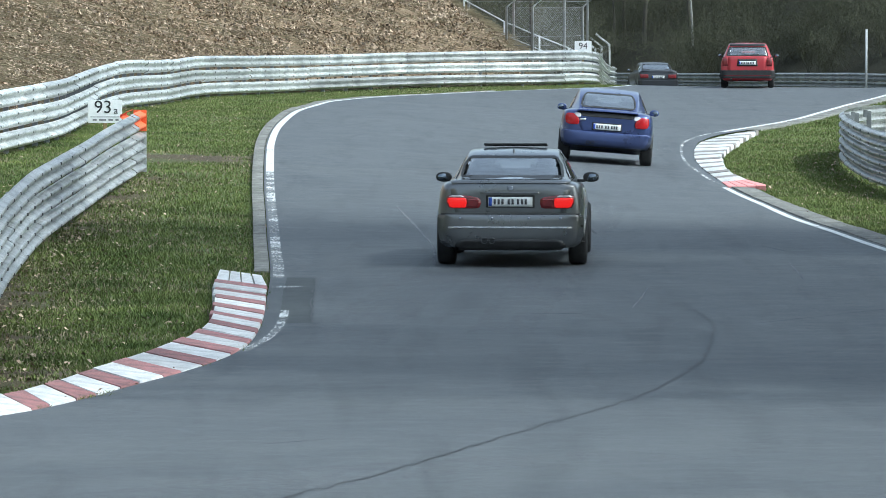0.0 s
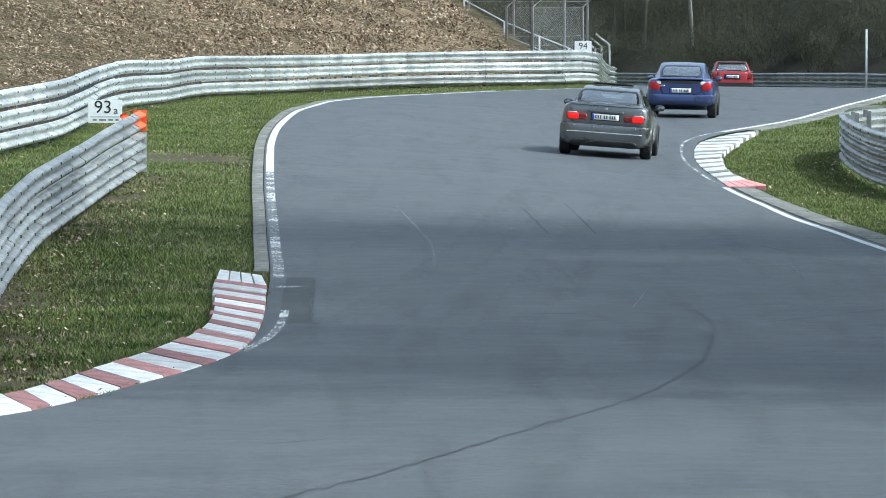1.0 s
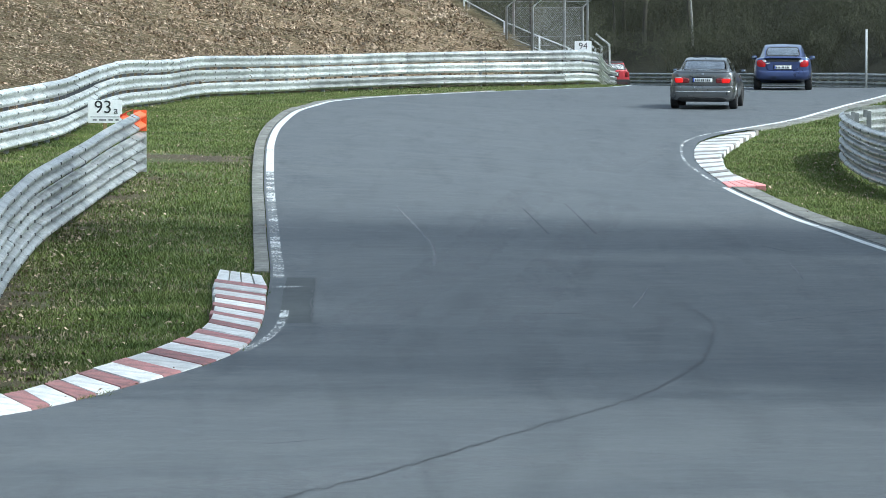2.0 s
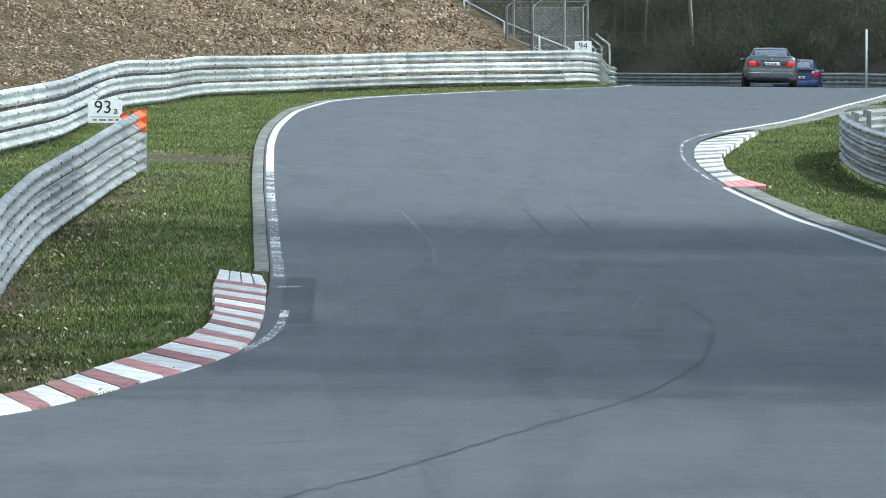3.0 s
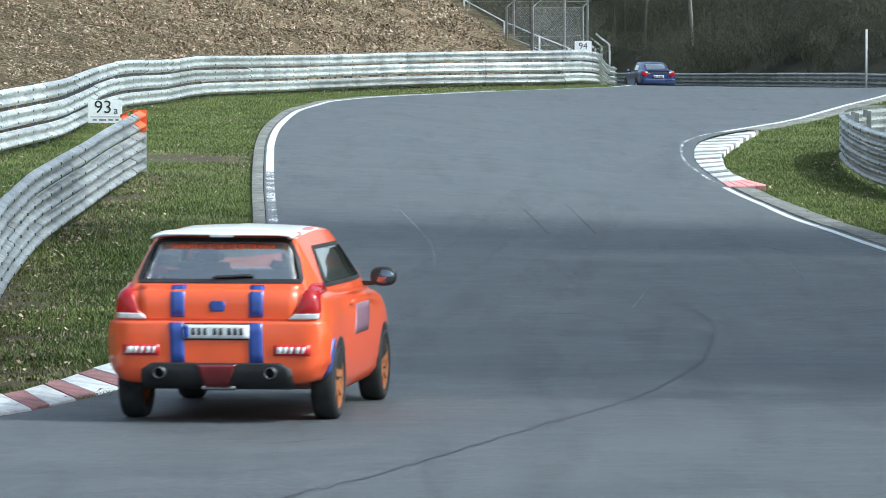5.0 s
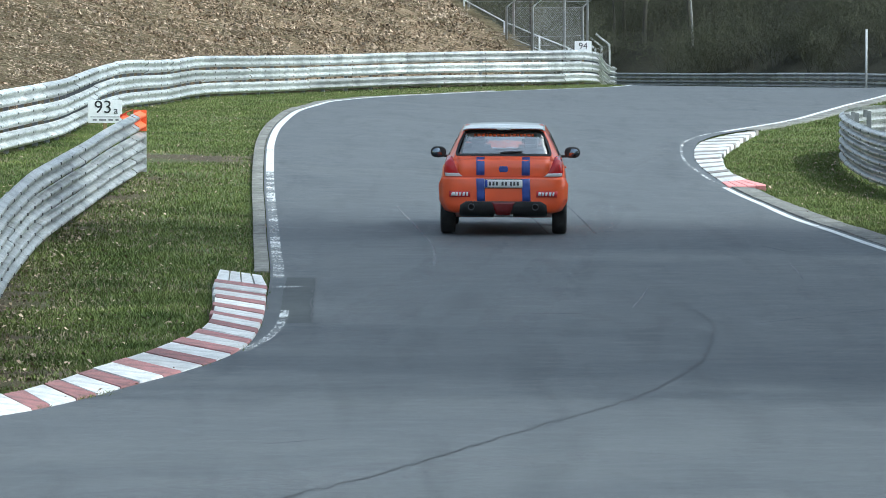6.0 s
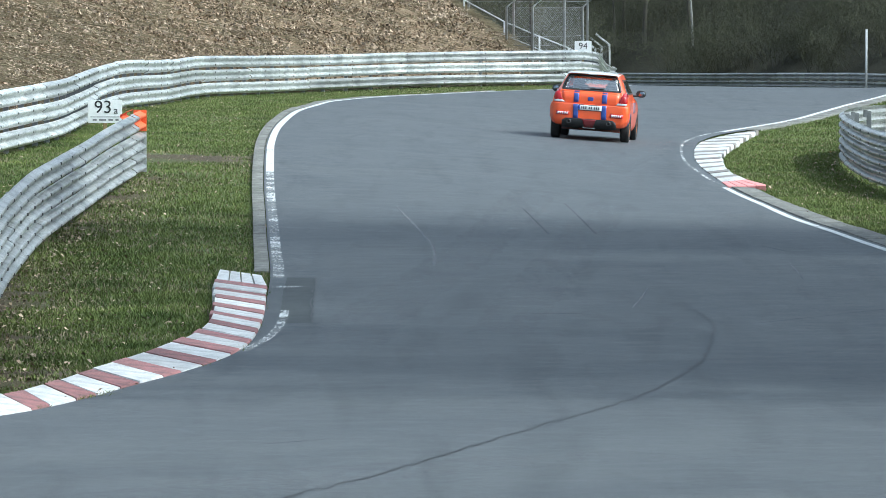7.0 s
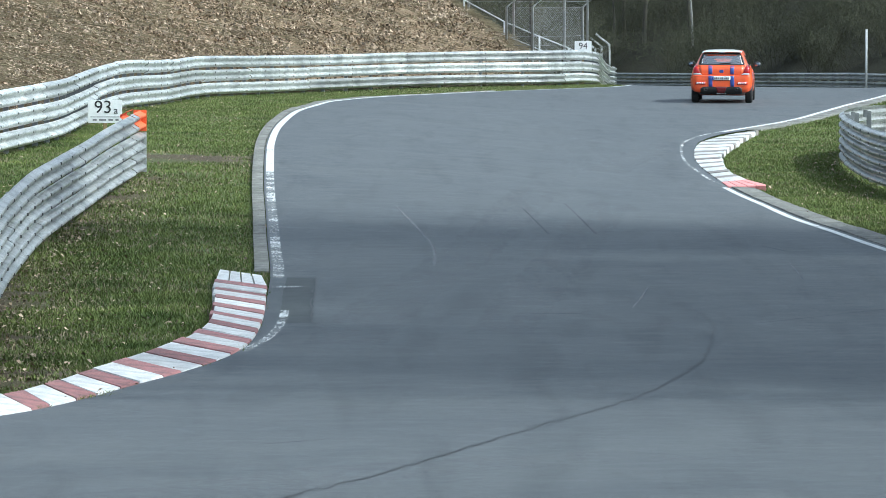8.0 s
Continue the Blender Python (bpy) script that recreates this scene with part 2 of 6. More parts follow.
# edges of the asphalt, in the driving direction
EDGE_L = curve([(-62, -14.8), (-30, 11.1), (-15, 26.46), (-7.98, 35.15), (-4.98, 39.76), (-3.47, 42.43), (-2.59, 46.56), (-1.95, 50.14), (-1.82, 53.75), (-1.94, 60.18), (-2.05, 64.41), (-2.3, 71.21), (-2.55, 78.19), (-2.79, 84.61), (-3.06, 93.05), (-3.32, 102.24), (-3.49, 112.91), (-3.45, 125.78), (-3.21, 139.59), (-2.59, 145.66), (-1.45, 154.13), (0.2, 160.94), (1.94, 165.18), (3.79, 168.67), (5.68, 173.64), (7.08, 184.33), (7.98, 202.81), (7.88, 217.55), (6.28, 232.29), (1.99, 250.7), (-5.98, 269.11), (-24.92, 302.21), (-59.82, 361.05)])
LINE_R = curve([(-63, -35.15), (-32, -7.4), (-16.5, 6.48), (-7.5, 14.06), (-1.8, 20.35), (2.4, 28.12), (4.98, 38.1), (6.08, 48.23), (6.28, 57.42), (5.93, 64.78), (5.66, 69.19), (5.42, 72.87), (5.13, 79.31), (5.06, 86.31), (4.94, 92.2), (4.82, 96.98), (4.77, 101.58), (4.8, 107.83), (5.05, 115.18), (5.45, 121.62), (6.15, 126.95), (7, 130.45), (8.81, 137.61), (10.01, 144.6), (11.28, 151.58), (13.06, 160.4), (15.15, 173.28), (16.75, 189.89), (17.25, 206.5), (16.75, 224.93), (14.26, 245.19), (9.47, 261.78), (1.99, 280.19), (-5.98, 296.75), (-24.92, 331.7), (-59.82, 390.54)])
EDGE_R = offset(LINE_R, 0.30)
RAIL_OUTER = curve([(-13.96, 73.97), (-9.97, 82.22), (-8.08, 88.64), (-7.58, 91.94), (-7.16, 100.21), (-7.2, 107.02), (-7.38, 119.52), (-7.17, 129.09), (-6.52, 145.66), (-4.49, 159.84), (-2.32, 167.01), (-0.6, 170.14), (1.99, 173.27), (3.89, 175.48), (4.98, 180.64), (5.63, 193.56), (6.38, 208.33), (6.88, 218.47), (6.48, 226.76), (4.29, 235.05), (0.3, 248.86), (-6.98, 266.34), (-25.92, 299.44)], 0.25)
NEAR = curve([(-3.89, 45.47), (-4.54, 53.75), (-4.87, 59.63), (-5.18, 68.09), (-5.25, 73.79), (-5.16, 78.38), (-5.06, 82.04), (-4.83, 86.81)], 0.25)
RAIL_FAR = curve([(20.94, 184.35), (19.74, 202.82), (18.74, 217.56), (17.45, 232.3), (15.45, 247.04), (11.96, 261.78), (7.98, 273.76), (1.99, 287.56), (-5.98, 303.2), (-25.92, 337.22)], 0.25)


def ribbon(name, material, left, right, lift, cols=1, kind="structure", label="", category=""):
    """A sheet between two lines that follows the ground."""
    k = len(left)
    verts, faces = [], []
    for i in range(k):
        for j in range(cols + 1):
            x, y = left[i] + (right[i] - left[i]) * j / cols
            verts.append((x, y, gz(x, y) + lift))
    for i in range(k - 1):
        for j in range(cols):
            a = i * (cols + 1) + j
            faces.append((a, a + 1, a + cols + 2, a + cols + 1))
    me = bpy.data.meshes.new(name)
    me.from_pydata(verts, [], faces)
    me.materials.append(material)
    me.polygons.foreach_set("use_smooth", [True] * len(faces))
    return tagged(new(name, me), label, category, kind=kind)


def paired(anchors, per_metre=2.0):
    """The two edges of the asphalt, cut into matching steps."""
    left, right = [], []
    for (a, b), (c, d) in zip(anchors, anchors[1:]):
        q, r = EDGE_L[near(EDGE_L, a):near(EDGE_L, c) + 1], EDGE_R[near(EDGE_R, b):near(EDGE_R, d) + 1]
        k = int(max(len(q), len(r)) * 0.5 * per_metre) + 2
        left.append(resample(q, count=k)[:-1])
        right.append(resample(r, count=k)[:-1])
    return np.vstack(left), np.vstack(right)


ANCHORS = [((-62, -14.8), (-63, -35.15)), ((-7.98, 35.15), (-1.8, 20.35)), ((-3.47, 42.43), (4.98, 38.1)), ((-1.94, 60.18), (6.08, 61.1)), ((-3.06, 93.05), (4.94, 92.2)), ((-3.45, 125.78), (6.48, 128.79)), ((-1.45, 154.13), (11.27, 151.58)), ((7.08, 184.33), (16.75, 189.89)), ((7.88, 217.55), (16.75, 224.93)), ((1.99, 250.7), (9.47, 261.78)), ((-59.82, 361.05), (-59.82, 390.54))]
road_l, road_r = paired(ANCHORS)
road = ribbon("road", M["asphalt"], road_l, road_r, 0.0, 16, label="grey-blue worn asphalt racetrack through a double bend", category="road")


def distance_to(q, x, y):
    """Distance to the line q and on which side (positive: left of it); the verges and banks are drawn out along the track."""
    q = q[::6]
    best = np.full(x.shape, 1e9)
    side = np.zeros(x.shape)
    t = np.gradient(q, axis=0)
    for (px, py), (tx, ty) in zip(q, t):
        dx, dy = x - px, y - py
        d = np.hypot(dx, dy / 1.85)
        s = tx * dy - ty * dx
        hit = d < best
        best = np.where(hit, d, best)
        side = np.where(hit, np.sign(s), side)
    return best, side


def terrain(x, y):
    """Ground height with the banks behind the guardrails, and how much dead leaf lies there."""
    z = ground_z(x, y)
    d, s = distance_to(RAIL_OUTER, x, y)
    out = np.where(s > 0, d, 0)
    fade = 1 - smooth_step(1.5, 7.5, x - 0.0324 * (y - 176))
    bank = np.maximum(0, out - 0.7)
    rise = 0.62 * bank * fade
    z = z + np.minimum(rise, 14)
    litter = smooth_step(0.4, 1.2, out)
    d2, s2 = distance_to(RAIL_FAR, x, y)
    out2 = np.where(s2 < 0, d2, 0) * smooth_step(130, 185, y)
    z = z + np.minimum(0.62 * np.maximum(0, out2 - 2.5), 26)
    # where the ground is coloured dark for the slope's shade
    slope_shade = np.maximum(smooth_step(1.0, 3.0, out2), smooth_step(1.2, 3.6, x - 0.0324 * (y - 176)) * litter)
    return z, litter, slope_shade


def build_ground():
    xs = np.concatenate([np.linspace(-900, -80, 12), np.arange(-76, -14, 3.0), np.arange(-14, 24, 0.5), np.arange(24, 84, 3.0), np.linspace(90, 900, 12)])
    ys = np.concatenate([np.linspace(-900, -60, 12), np.arange(-55, 30, 3.0), np.arange(30, 278, 0.9), np.arange(278, 426, 3.7), np.linspace(440, 1600, 14)])
    x, y = np.meshgrid(xs, ys)
    z, litter, slope_shade = terrain(x, y)
    bumps = np.array([noise.noise((a * 0.8, b * 0.8, 0.0)) for a, b in zip(x.ravel(), y.ravel())]).reshape(x.shape)
    z = z - 0.035 + 0.12 * bumps * np.maximum(litter, slope_shade)
    ny, nx = x.shape
    idx = np.arange(nx * ny).reshape(ny, nx)
    faces = np.stack([idx[:-1, :-1], idx[:-1, 1:], idx[1:, 1:], idx[1:, :-1]], -1).reshape(-1, 4)
    me = bpy.data.meshes.new("ground")
    me.from_pydata(np.stack([x, y, z], -1).reshape(-1, 3).tolist(), [], faces.tolist())
    me.materials.append(M["ground"])
    at = me.attributes.new("litter", "FLOAT", "POINT")
    at.data.foreach_set("value", litter.ravel().astype(np.float32))
    at = me.attributes.new("slope_shade", "FLOAT", "POINT")
    at.data.foreach_set("value", slope_shade.ravel().astype(np.float32))
    dn, _ = distance_to(NEAR, x, y)
    soil = 0.9 * np.exp(-((dn - 0.2) / 0.75) ** 2) + 0.8 * np.exp(-((y - 93) / 2.4) ** 2) * (x < -2) * (x > -6)
    at = me.attributes.new("soil", "FLOAT", "POINT")
    at.data.foreach_set("value", np.clip(soil, 0, 1).ravel().astype(np.float32))
    me.polygons.foreach_set("use_smooth", [True] * len(me.polygons))
    return tagged(new("ground", me), "mossy green grass verge and leaf-littered brown banks", "ground", kind="structure")


ground = build_ground()

# painted edge lines
i0, i1 = near(EDGE_L, (-1.89, 62.94)), near(EDGE_L, (6.28, 232.29))
ik = near(EDGE_L, (-2.99, 88.64))
for a, b, paint, label in ((i0, ik + 1, "line", "worn white edge line painted on the asphalt"), (ik, i1, "fresh_line", "bright white edge line painted on the asphalt")):
    ribbon("edge_line", M[paint], offset(EDGE_L, 0.035)[a:b], offset(EDGE_L, 0.165)[a:b], 0.005, label=label, category="road marking")
cuts = [near(LINE_R, p) for p in ((2.4, 28.12), (4.91, 94.22), (6.58, 128.98), (14.26, 245.19))]
for a, b, paint, w, label in ((cuts[0], cuts[1] + 1, "fresh_line", 0.055, "white edge line painted on the asphalt"), (cuts[1], cuts[2] + 1, "line", 0.03, "thin worn edge line round a kerb"), (cuts[2], cuts[3], "fresh_line", 0.08, "bright white edge line painted on the asphalt")):
    ribbon("edge_line", M[paint], offset(LINE_R, -w)[a:b], offset(LINE_R, w)[a:b], 0.005, label=label, category="road marking")
# ---------- building helpers ----------
def mesh_of(name, verts, faces, material, smooth=False):
    me = bpy.data.meshes.new(name)
    me.from_pydata([tuple(v) for v in verts], [], faces)
    me.materials.append(material)
    if smooth:
        me.polygons.foreach_set("use_smooth", [True] * len(me.polygons))
    return me


def part(name, me, parent, label="", at=None):
    """Links a mesh, or a bmesh made into one, as one part under its thing."""
    ob = new(name, me)
    ob.parent = parent
    if at is not None:
        ob.matrix_basis = at
    return tagged(ob, label)


def from_bm(name, bm, material, smooth=True):
    me = bpy.data.meshes.new(name)
    bm.normal_update()
    bm.to_mesh(me)
    bm.free()
    me.materials.append(material)
    if smooth:
        me.polygons.foreach_set("use_smooth", [True] * len(me.polygons))
    return me


def block(name, size, material, bevel=0.0, centre=(0, 0, 0), segments=2):
    bm = bmesh.new()
    bmesh.ops.create_cube(bm, size=1)
    for v in bm.verts:
        v.co = Vector((v.co.x * size[0] + centre[0], v.co.y * size[1] + centre[1], v.co.z * size[2] + centre[2]))
    if bevel:
        bmesh.ops.bevel(bm, geom=bm.edges[:], offset=bevel, segments=segments, affect="EDGES")
    return from_bm(name, bm, material, False)


def thing(name, m, label, category, group="", kind=""):
    ob = new(name)
    ob.empty_display_size = 0.2
    ob.matrix_basis = m
    return tagged(ob, label, category, group, kind)


def tube(name, points, radius, material, sides=6):
    """A round bar along a line of points."""
    pts = [Vector(p) for p in points]
    verts, faces = [], []
    for i, p in enumerate(pts):
        d = (pts[min(i + 1, len(pts) - 1)] - pts[max(i - 1, 0)]).normalized()
        up = Vector((0, 0, 1)) if abs(d.z) < 0.9 else Vector((1, 0, 0))
        a = d.cross(up).normalized()
        b = a.cross(d)
        r = radius[i] if isinstance(radius, (list, tuple)) else radius
        for k in range(sides):
            w = 2 * math.pi * k / sides
            verts.append(p + r * (math.cos(w) * a + math.sin(w) * b))
    for i in range(len(pts) - 1):
        for k in range(sides):
            a, b = i * sides + k, i * sides + (k + 1) % sides
            faces.append((a, b, b + sides, a + sides))
    faces.append(tuple(range(sides))[::-1])
    faces.append(tuple((len(pts) - 1) * sides + k for k in range(sides)))
    return mesh_of(name, verts, faces, material, sides > 5)


# ---------- guardrails ----------
# section of a beam with two corrugations: how far it stands out towards the road, and height
SECTION = [(0.000, 0.000), (0.010, 0.016), (0.085, 0.046), (0.095, 0.070), (0.085, 0.095), (0.014, 0.138), (0.008, 0.155), (0.014, 0.172), (0.085, 0.215), (0.095, 0.240), (0.085, 0.264), (0.010, 0.294), (0.000, 0.310)]
RING = SECTION + [(n - 0.006, z) for n, z in reversed(SECTION)]


def beam(name, q, base, side, material, sag):
    """One length of beam along the line q; side +1: it faces the right of the line."""
    t = np.gradient(q, axis=0)
    t /= np.linalg.norm(t, axis=1)[:, None]
    verts, faces, k = [], [], len(RING)
    for i, (x, y) in enumerate(q):
        nx, ny = t[i, 1] * side, -t[i, 0] * side
        f = i / (len(q) - 1)
        for n, z in RING:
            verts.append((x + nx * n, y + ny * n, base[i] + z + sag[0] * (1 - f) + sag[1] * f))
    for i in range(len(q) - 1):
        for j in range(k):
            a, b = i * k + j, i * k + (j + 1) % k
            faces.append((a, b, b + k, a + k))
    faces.append(tuple(range(k)))
    faces.append(tuple((len(q) - 1) * k + j for j in range(k))[::-1])
    return mesh_of(name, verts, faces, material, False)


def guardrail(q, side, heights, label, panel=8.0, post_top=1.05, orange_end=False, step=0.5, metal="steel"):
    q = resample(q, step)
    per = int(panel / step)
    at = q[len(q) // 2]
    origin = Vector((at[0], at[1], gz(*at)))
    root = thing("guardrail", Matrix.Translation(origin), label, "guardrail")
    local = q - np.array(at)
    z = np.array([gz(x, y) for x, y in q]) - origin.z
    rng = random.Random(len(q))
    for h in heights:
        for s in range(0, len(q) - 2, per):
            e = min(len(q), s + per + 1)
            if e - s < 3:
                continue
            sag = (rng.uniform(-0.012, 0.012), rng.uniform(-0.012, 0.012))
            push = rng.uniform(-0.004, 0.008)
            seg = offset(local, side * push)[s:e]
            last = orange_end and e >= len(q) - 1 and h > 0.5
            base = z[s:e] + h
            if last:
                part("marker", beam("marker", seg[-3:], base[-3:], side, M["orange"], sag), root, "orange painted rail end")
                back = offset(seg[-3:], -side * 0.13)
                part("marker", beam("marker", back, base[-3:] + 0.02, -side, M["orange"], sag), root, "orange painted rail end")
                seg, base = seg[:-2], base[:-2]
            if len(seg) > 1:
                part("beam", beam("beam", seg, base, side, M[metal], sag), root)
    if orange_end:
        d = local[-1] - local[-2]
        turn = Matrix.Translation((local[-1][0], local[-1][1], z[-1])) @ Matrix.Rotation(math.atan2(d[1], d[0]), 4, "Z")
        part("end_plate", block("end_plate", (0.012, 0.21, 0.64), M["steel"], 0.003, (0.01, 0.01, 0.37)), root, "flat grey end plate", turn)
        part("end_plate", block("end_plate", (0.012, 0.21, 0.34), M["orange"], 0.003, (0.01, 0.01, 0.87)), root, "orange painted end plate", turn)
    post = block("post", (0.06, 0.10, post_top + 0.4), M["post"], 0.008, (0, 0, (post_top - 0.4) / 2))
    spacer = block("spacer", (0.05, 0.09, 0.16), M["post"], 0.006)
    bolt = block("bolt", (0.035, 0.02, 0.035), M["bolt"])
    t = np.gradient(local, axis=0)
    for i in range(0, len(q), int(2.0 / step)):
        ang = math.atan2(t[i, 1], t[i, 0])
        nx, ny = math.sin(ang) * side, -math.cos(ang) * side
        x, y = local[i]
        part("post", post, root, at=Matrix.Translation((x - nx * 0.12, y - ny * 0.12, z[i])) @ Matrix.Rotation(ang, 4, "Z"))
        for h in heights:
            for dz in (0.07, 0.24):
                part("bolt", bolt, root, at=Matrix.Translation((x + nx * 0.096, y + ny * 0.096, z[i] + h + dz)) @ Matrix.Rotation(ang, 4, "Z"))
            part("spacer", spacer, root, at=Matrix.Translation((x - nx * 0.045, y - ny * 0.045, z[i] + h + 0.155)) @ Matrix.Rotation(ang, 4, "Z"))
    return root


HIGH = (0.06, 0.43, 0.80)
seg = RAIL_OUTER[near(RAIL_OUTER, (-9.97, 82.22)):near(RAIL_OUTER, (-6.98, 266.34))]
guardrail(seg, 1, HIGH, "triple-beam galvanised guardrail, pale and weathered, below a leafy bank", post_top=1.0)
guardrail(NEAR, 1, (0.05, 0.385, 0.72), "triple-beam grey guardrail with an orange end, standing in grass", orange_end=True, post_top=0.9, metal="shaded_steel")
seg = RAIL_FAR[:near(RAIL_FAR, (-5.98, 303.2))]
guardrail(seg, -1, (-0.10, 0.25, 0.60), "triple-beam dark grey guardrail in front of woodland", post_top=0.82, metal="deep_shaded_steel")
NOSE = curve([(11.46, 73.97), (9.37, 84.11), (8.27, 90.18), (7.8, 95.52), (7.76, 100.3), (7.92, 106.37), (8.22, 111.33), (8.87, 115.38), (9.97, 118.51), (11.66, 123.29), (13.96, 130.27), (17.95, 143.86)], 0.25)
guardrail(NOSE, -1, (0.05, 0.37, 0.69), "triple-beam grey guardrail curving round the end of a grass verge", post_top=0.9, metal="shaded_steel")


# ---------- kerbs and edging ----------
def wedge(a0, a1, b0, b1, low, high, material):
    """One kerb stone: a0, a1 on the road side, b0, b1 behind; a sloping top with softened rims."""
    c = (Vector((*a0, 0)) + Vector((*a1, 0)) + Vector((*b0, 0)) + Vector((*b1, 0))) / 4
    c.z = gz(c.x, c.y)
    verts, faces = [], []
    for shrink, drop in ((1.0, 0.02), (0.96, 0.0)):
        for p, h in ((a0, low), (a1, low), (b1, high), (b0, high)):
            w = Vector((*p, gz(*p) + h - drop)) - c
            verts.append((w.x * shrink, w.y * shrink, w.z))
    for p in (a0, a1, b1, b0):
        w = Vector((*p, gz(*p) - 0.15)) - c
        verts.append(tuple(w))
    for i in range(4):
        j = (i + 1) % 4
        faces.append((i, j, 4 + j, 4 + i))
        faces.append((8 + i, 8 + j, j, i))
    faces.append((4, 5, 6, 7))
    return mesh_of("kerb_stone", verts, faces, material), c


def kerb(inner, outer, pattern, label, low, high, gap=0.012, split=1):
    """Stones side by side between two lines; pattern: lengths and materials from the far end."""
    k = 600
    a, b = resample(inner, count=k), resample(outer, count=k)
    s = np.concatenate([[0], np.cumsum(np.linalg.norm(np.diff((a + b) / 2, axis=0) * (1, 0.54), axis=1))])
    at = (a[k // 2] + b[k // 2]) / 2
    root = thing("kerb", Matrix.Translation((at[0], at[1], gz(*at))), label, "kerb", kind="structure")
    o = root.matrix_basis.translation
    rng = random.Random(5)
    pos = 0.0

    def pick(line, u):
        return (np.interp(u, s, line[:, 0]), np.interp(u, s, line[:, 1]))

    for length, material in pattern:
        if pos + length > s[-1]:
            break
        e = rng.uniform(-0.006, 0.006)
        j = rng.uniform(-0.03, 0.03)
        u0, u1 = pos + gap / 2, pos + length - gap / 2
        b0, b1 = np.array(pick(b, u0)), np.array(pick(b, u1))
        push = (b0 - np.array(pick(a, u0)))
        push = push / np.linalg.norm(push) * j
        a0, a1 = np.array(pick(a, u0)), np.array(pick(a, u1))
        b0, b1 = b0 + push, b1 + push
        k = split if pos == 0 else 1
        for i in range(k):
            f, g = i / k + (0.012 if k > 1 else 0), (i + 1) / k - (0.012 if k > 1 else 0)
            r = high - low
            me, c = wedge(tuple(a0 + (b0 - a0) * f), tuple(a1 + (b1 - a1) * f), tuple(a0 + (b0 - a0) * g), tuple(a1 + (b1 - a1) * g), low + r * f + e, low + r * g + e, material)
            part("kerb_stone", me, root, at=Matrix.Translation(c - o))
        pos += length
    return root


W, R, P, B = M["kerb_white"], M["kerb_red"], M["kerb_pink"], M["kerb_bare"]
inner = curve([(-2.11, 63.22), (-2.02, 62.57), (-1.99, 61.73), (-1.95, 60.05), (-1.84, 55.57), (-1.84, 52.09), (-1.95, 50.14), (-2.19, 48.47), (-2.59, 46.56), (-2.96, 44.73), (-3.23, 43.43), (-3.47, 42.43), (-4.98, 39.76), (-7.98, 35.15)], 0.1)
outer = curve([(-2.59, 63.22), (-2.59, 62.7), (-2.56, 61.64), (-2.49, 58.86), (-2.34, 54.46), (-2.42, 51.71), (-2.73, 49.15), (-3.1, 46.98), (-3.39, 44.9), (-3.71, 43.63), (-5.28, 41.23), (-8.37, 36.44)], 0.1)
stripes = [(1.15, W)] + [(0.34, R) if i % 2 == 0 else (0.44, W) for i in range(60)]
kerb(inner, outer, stripes, "low concrete kerb in faded red and white stripes", 0.015, 0.085, split=4)
inner = curve([(4.95, 94.4), (4.95, 99.11), (4.95, 104.39), (5.13, 111.23), (5.59, 119.3), (6.13, 123.96), (6.86, 127.82), (7.42, 129.51)], 0.1)
outer = curve([(5.6, 94.22), (5.36, 96.61), (5.32, 100.92), (5.55, 108.16), (5.98, 114.32), (6.48, 119.55), (7.08, 125.3), (7.56, 128.98)], 0.1)
stripes = [(1.2, P)] + [(0.88, W) if i % 2 == 0 else (0.46, B) for i in range(40)]
kerb(inner, outer, stripes, "low concrete kerb of whitened stones with one red end", 0.015, 0.085, split=4)


def edging(line_a, line_b, length, label, lift=0.02):
    k = 800
    a, b = resample(line_a, count=k), resample(line_b, count=k)
    s = np.concatenate([[0], np.cumsum(np.linalg.norm(np.diff(a, axis=0), axis=1))])
    at = a[k // 2]
    root = thing("edging", Matrix.Translation((at[0], at[1], gz(*at))), label, "edging", kind="structure")
    o = root.matrix_basis.translation
    rng = random.Random(9)
    u = 0.0
    while u + length < s[-1]:
        i0, i1 = np.interp([u + 0.01, u + length - 0.01], s, np.arange(k))
        i0, i1 = int(i0), max(int(i0) + 1, int(i1))
        e = lift + rng.uniform(-0.008, 0.008)
        me, c = wedge(tuple(a[i0]), tuple(a[i1]), tuple(b[i0]), tuple(b[i1]), e, e, M["concrete"])
        part("edging_stone", me, root, at=Matrix.Translation(c - o))
        u += length
    return root


i0, i1 = near(EDGE_L, (-2.07, 64.6)), near(EDGE_L, (1.94, 165.18))
edging(offset(EDGE_L, -0.01)[i0:i1], offset(EDGE_L, -0.19)[i0:i1], 1.8, "grey concrete edging stones between asphalt and grass")
i0, i1 = near(LINE_R, (6.28, 57.42)), near(LINE_R, (4.85, 96.06))
edging(offset(LINE_R, 0.13)[i0:i1], offset(LINE_R, 0.52)[i0:i1], 1.8, "broad grey concrete edging stones between asphalt and grass")
i0, i1 = near(LINE_R, (7.18, 131)), near(LINE_R, (15.15, 173.28))
edging(offset(LINE_R, 0.13)[i0:i1], offset(LINE_R, 0.55)[i0:i1], 1.8, "grey concrete edging stones between asphalt and grass")

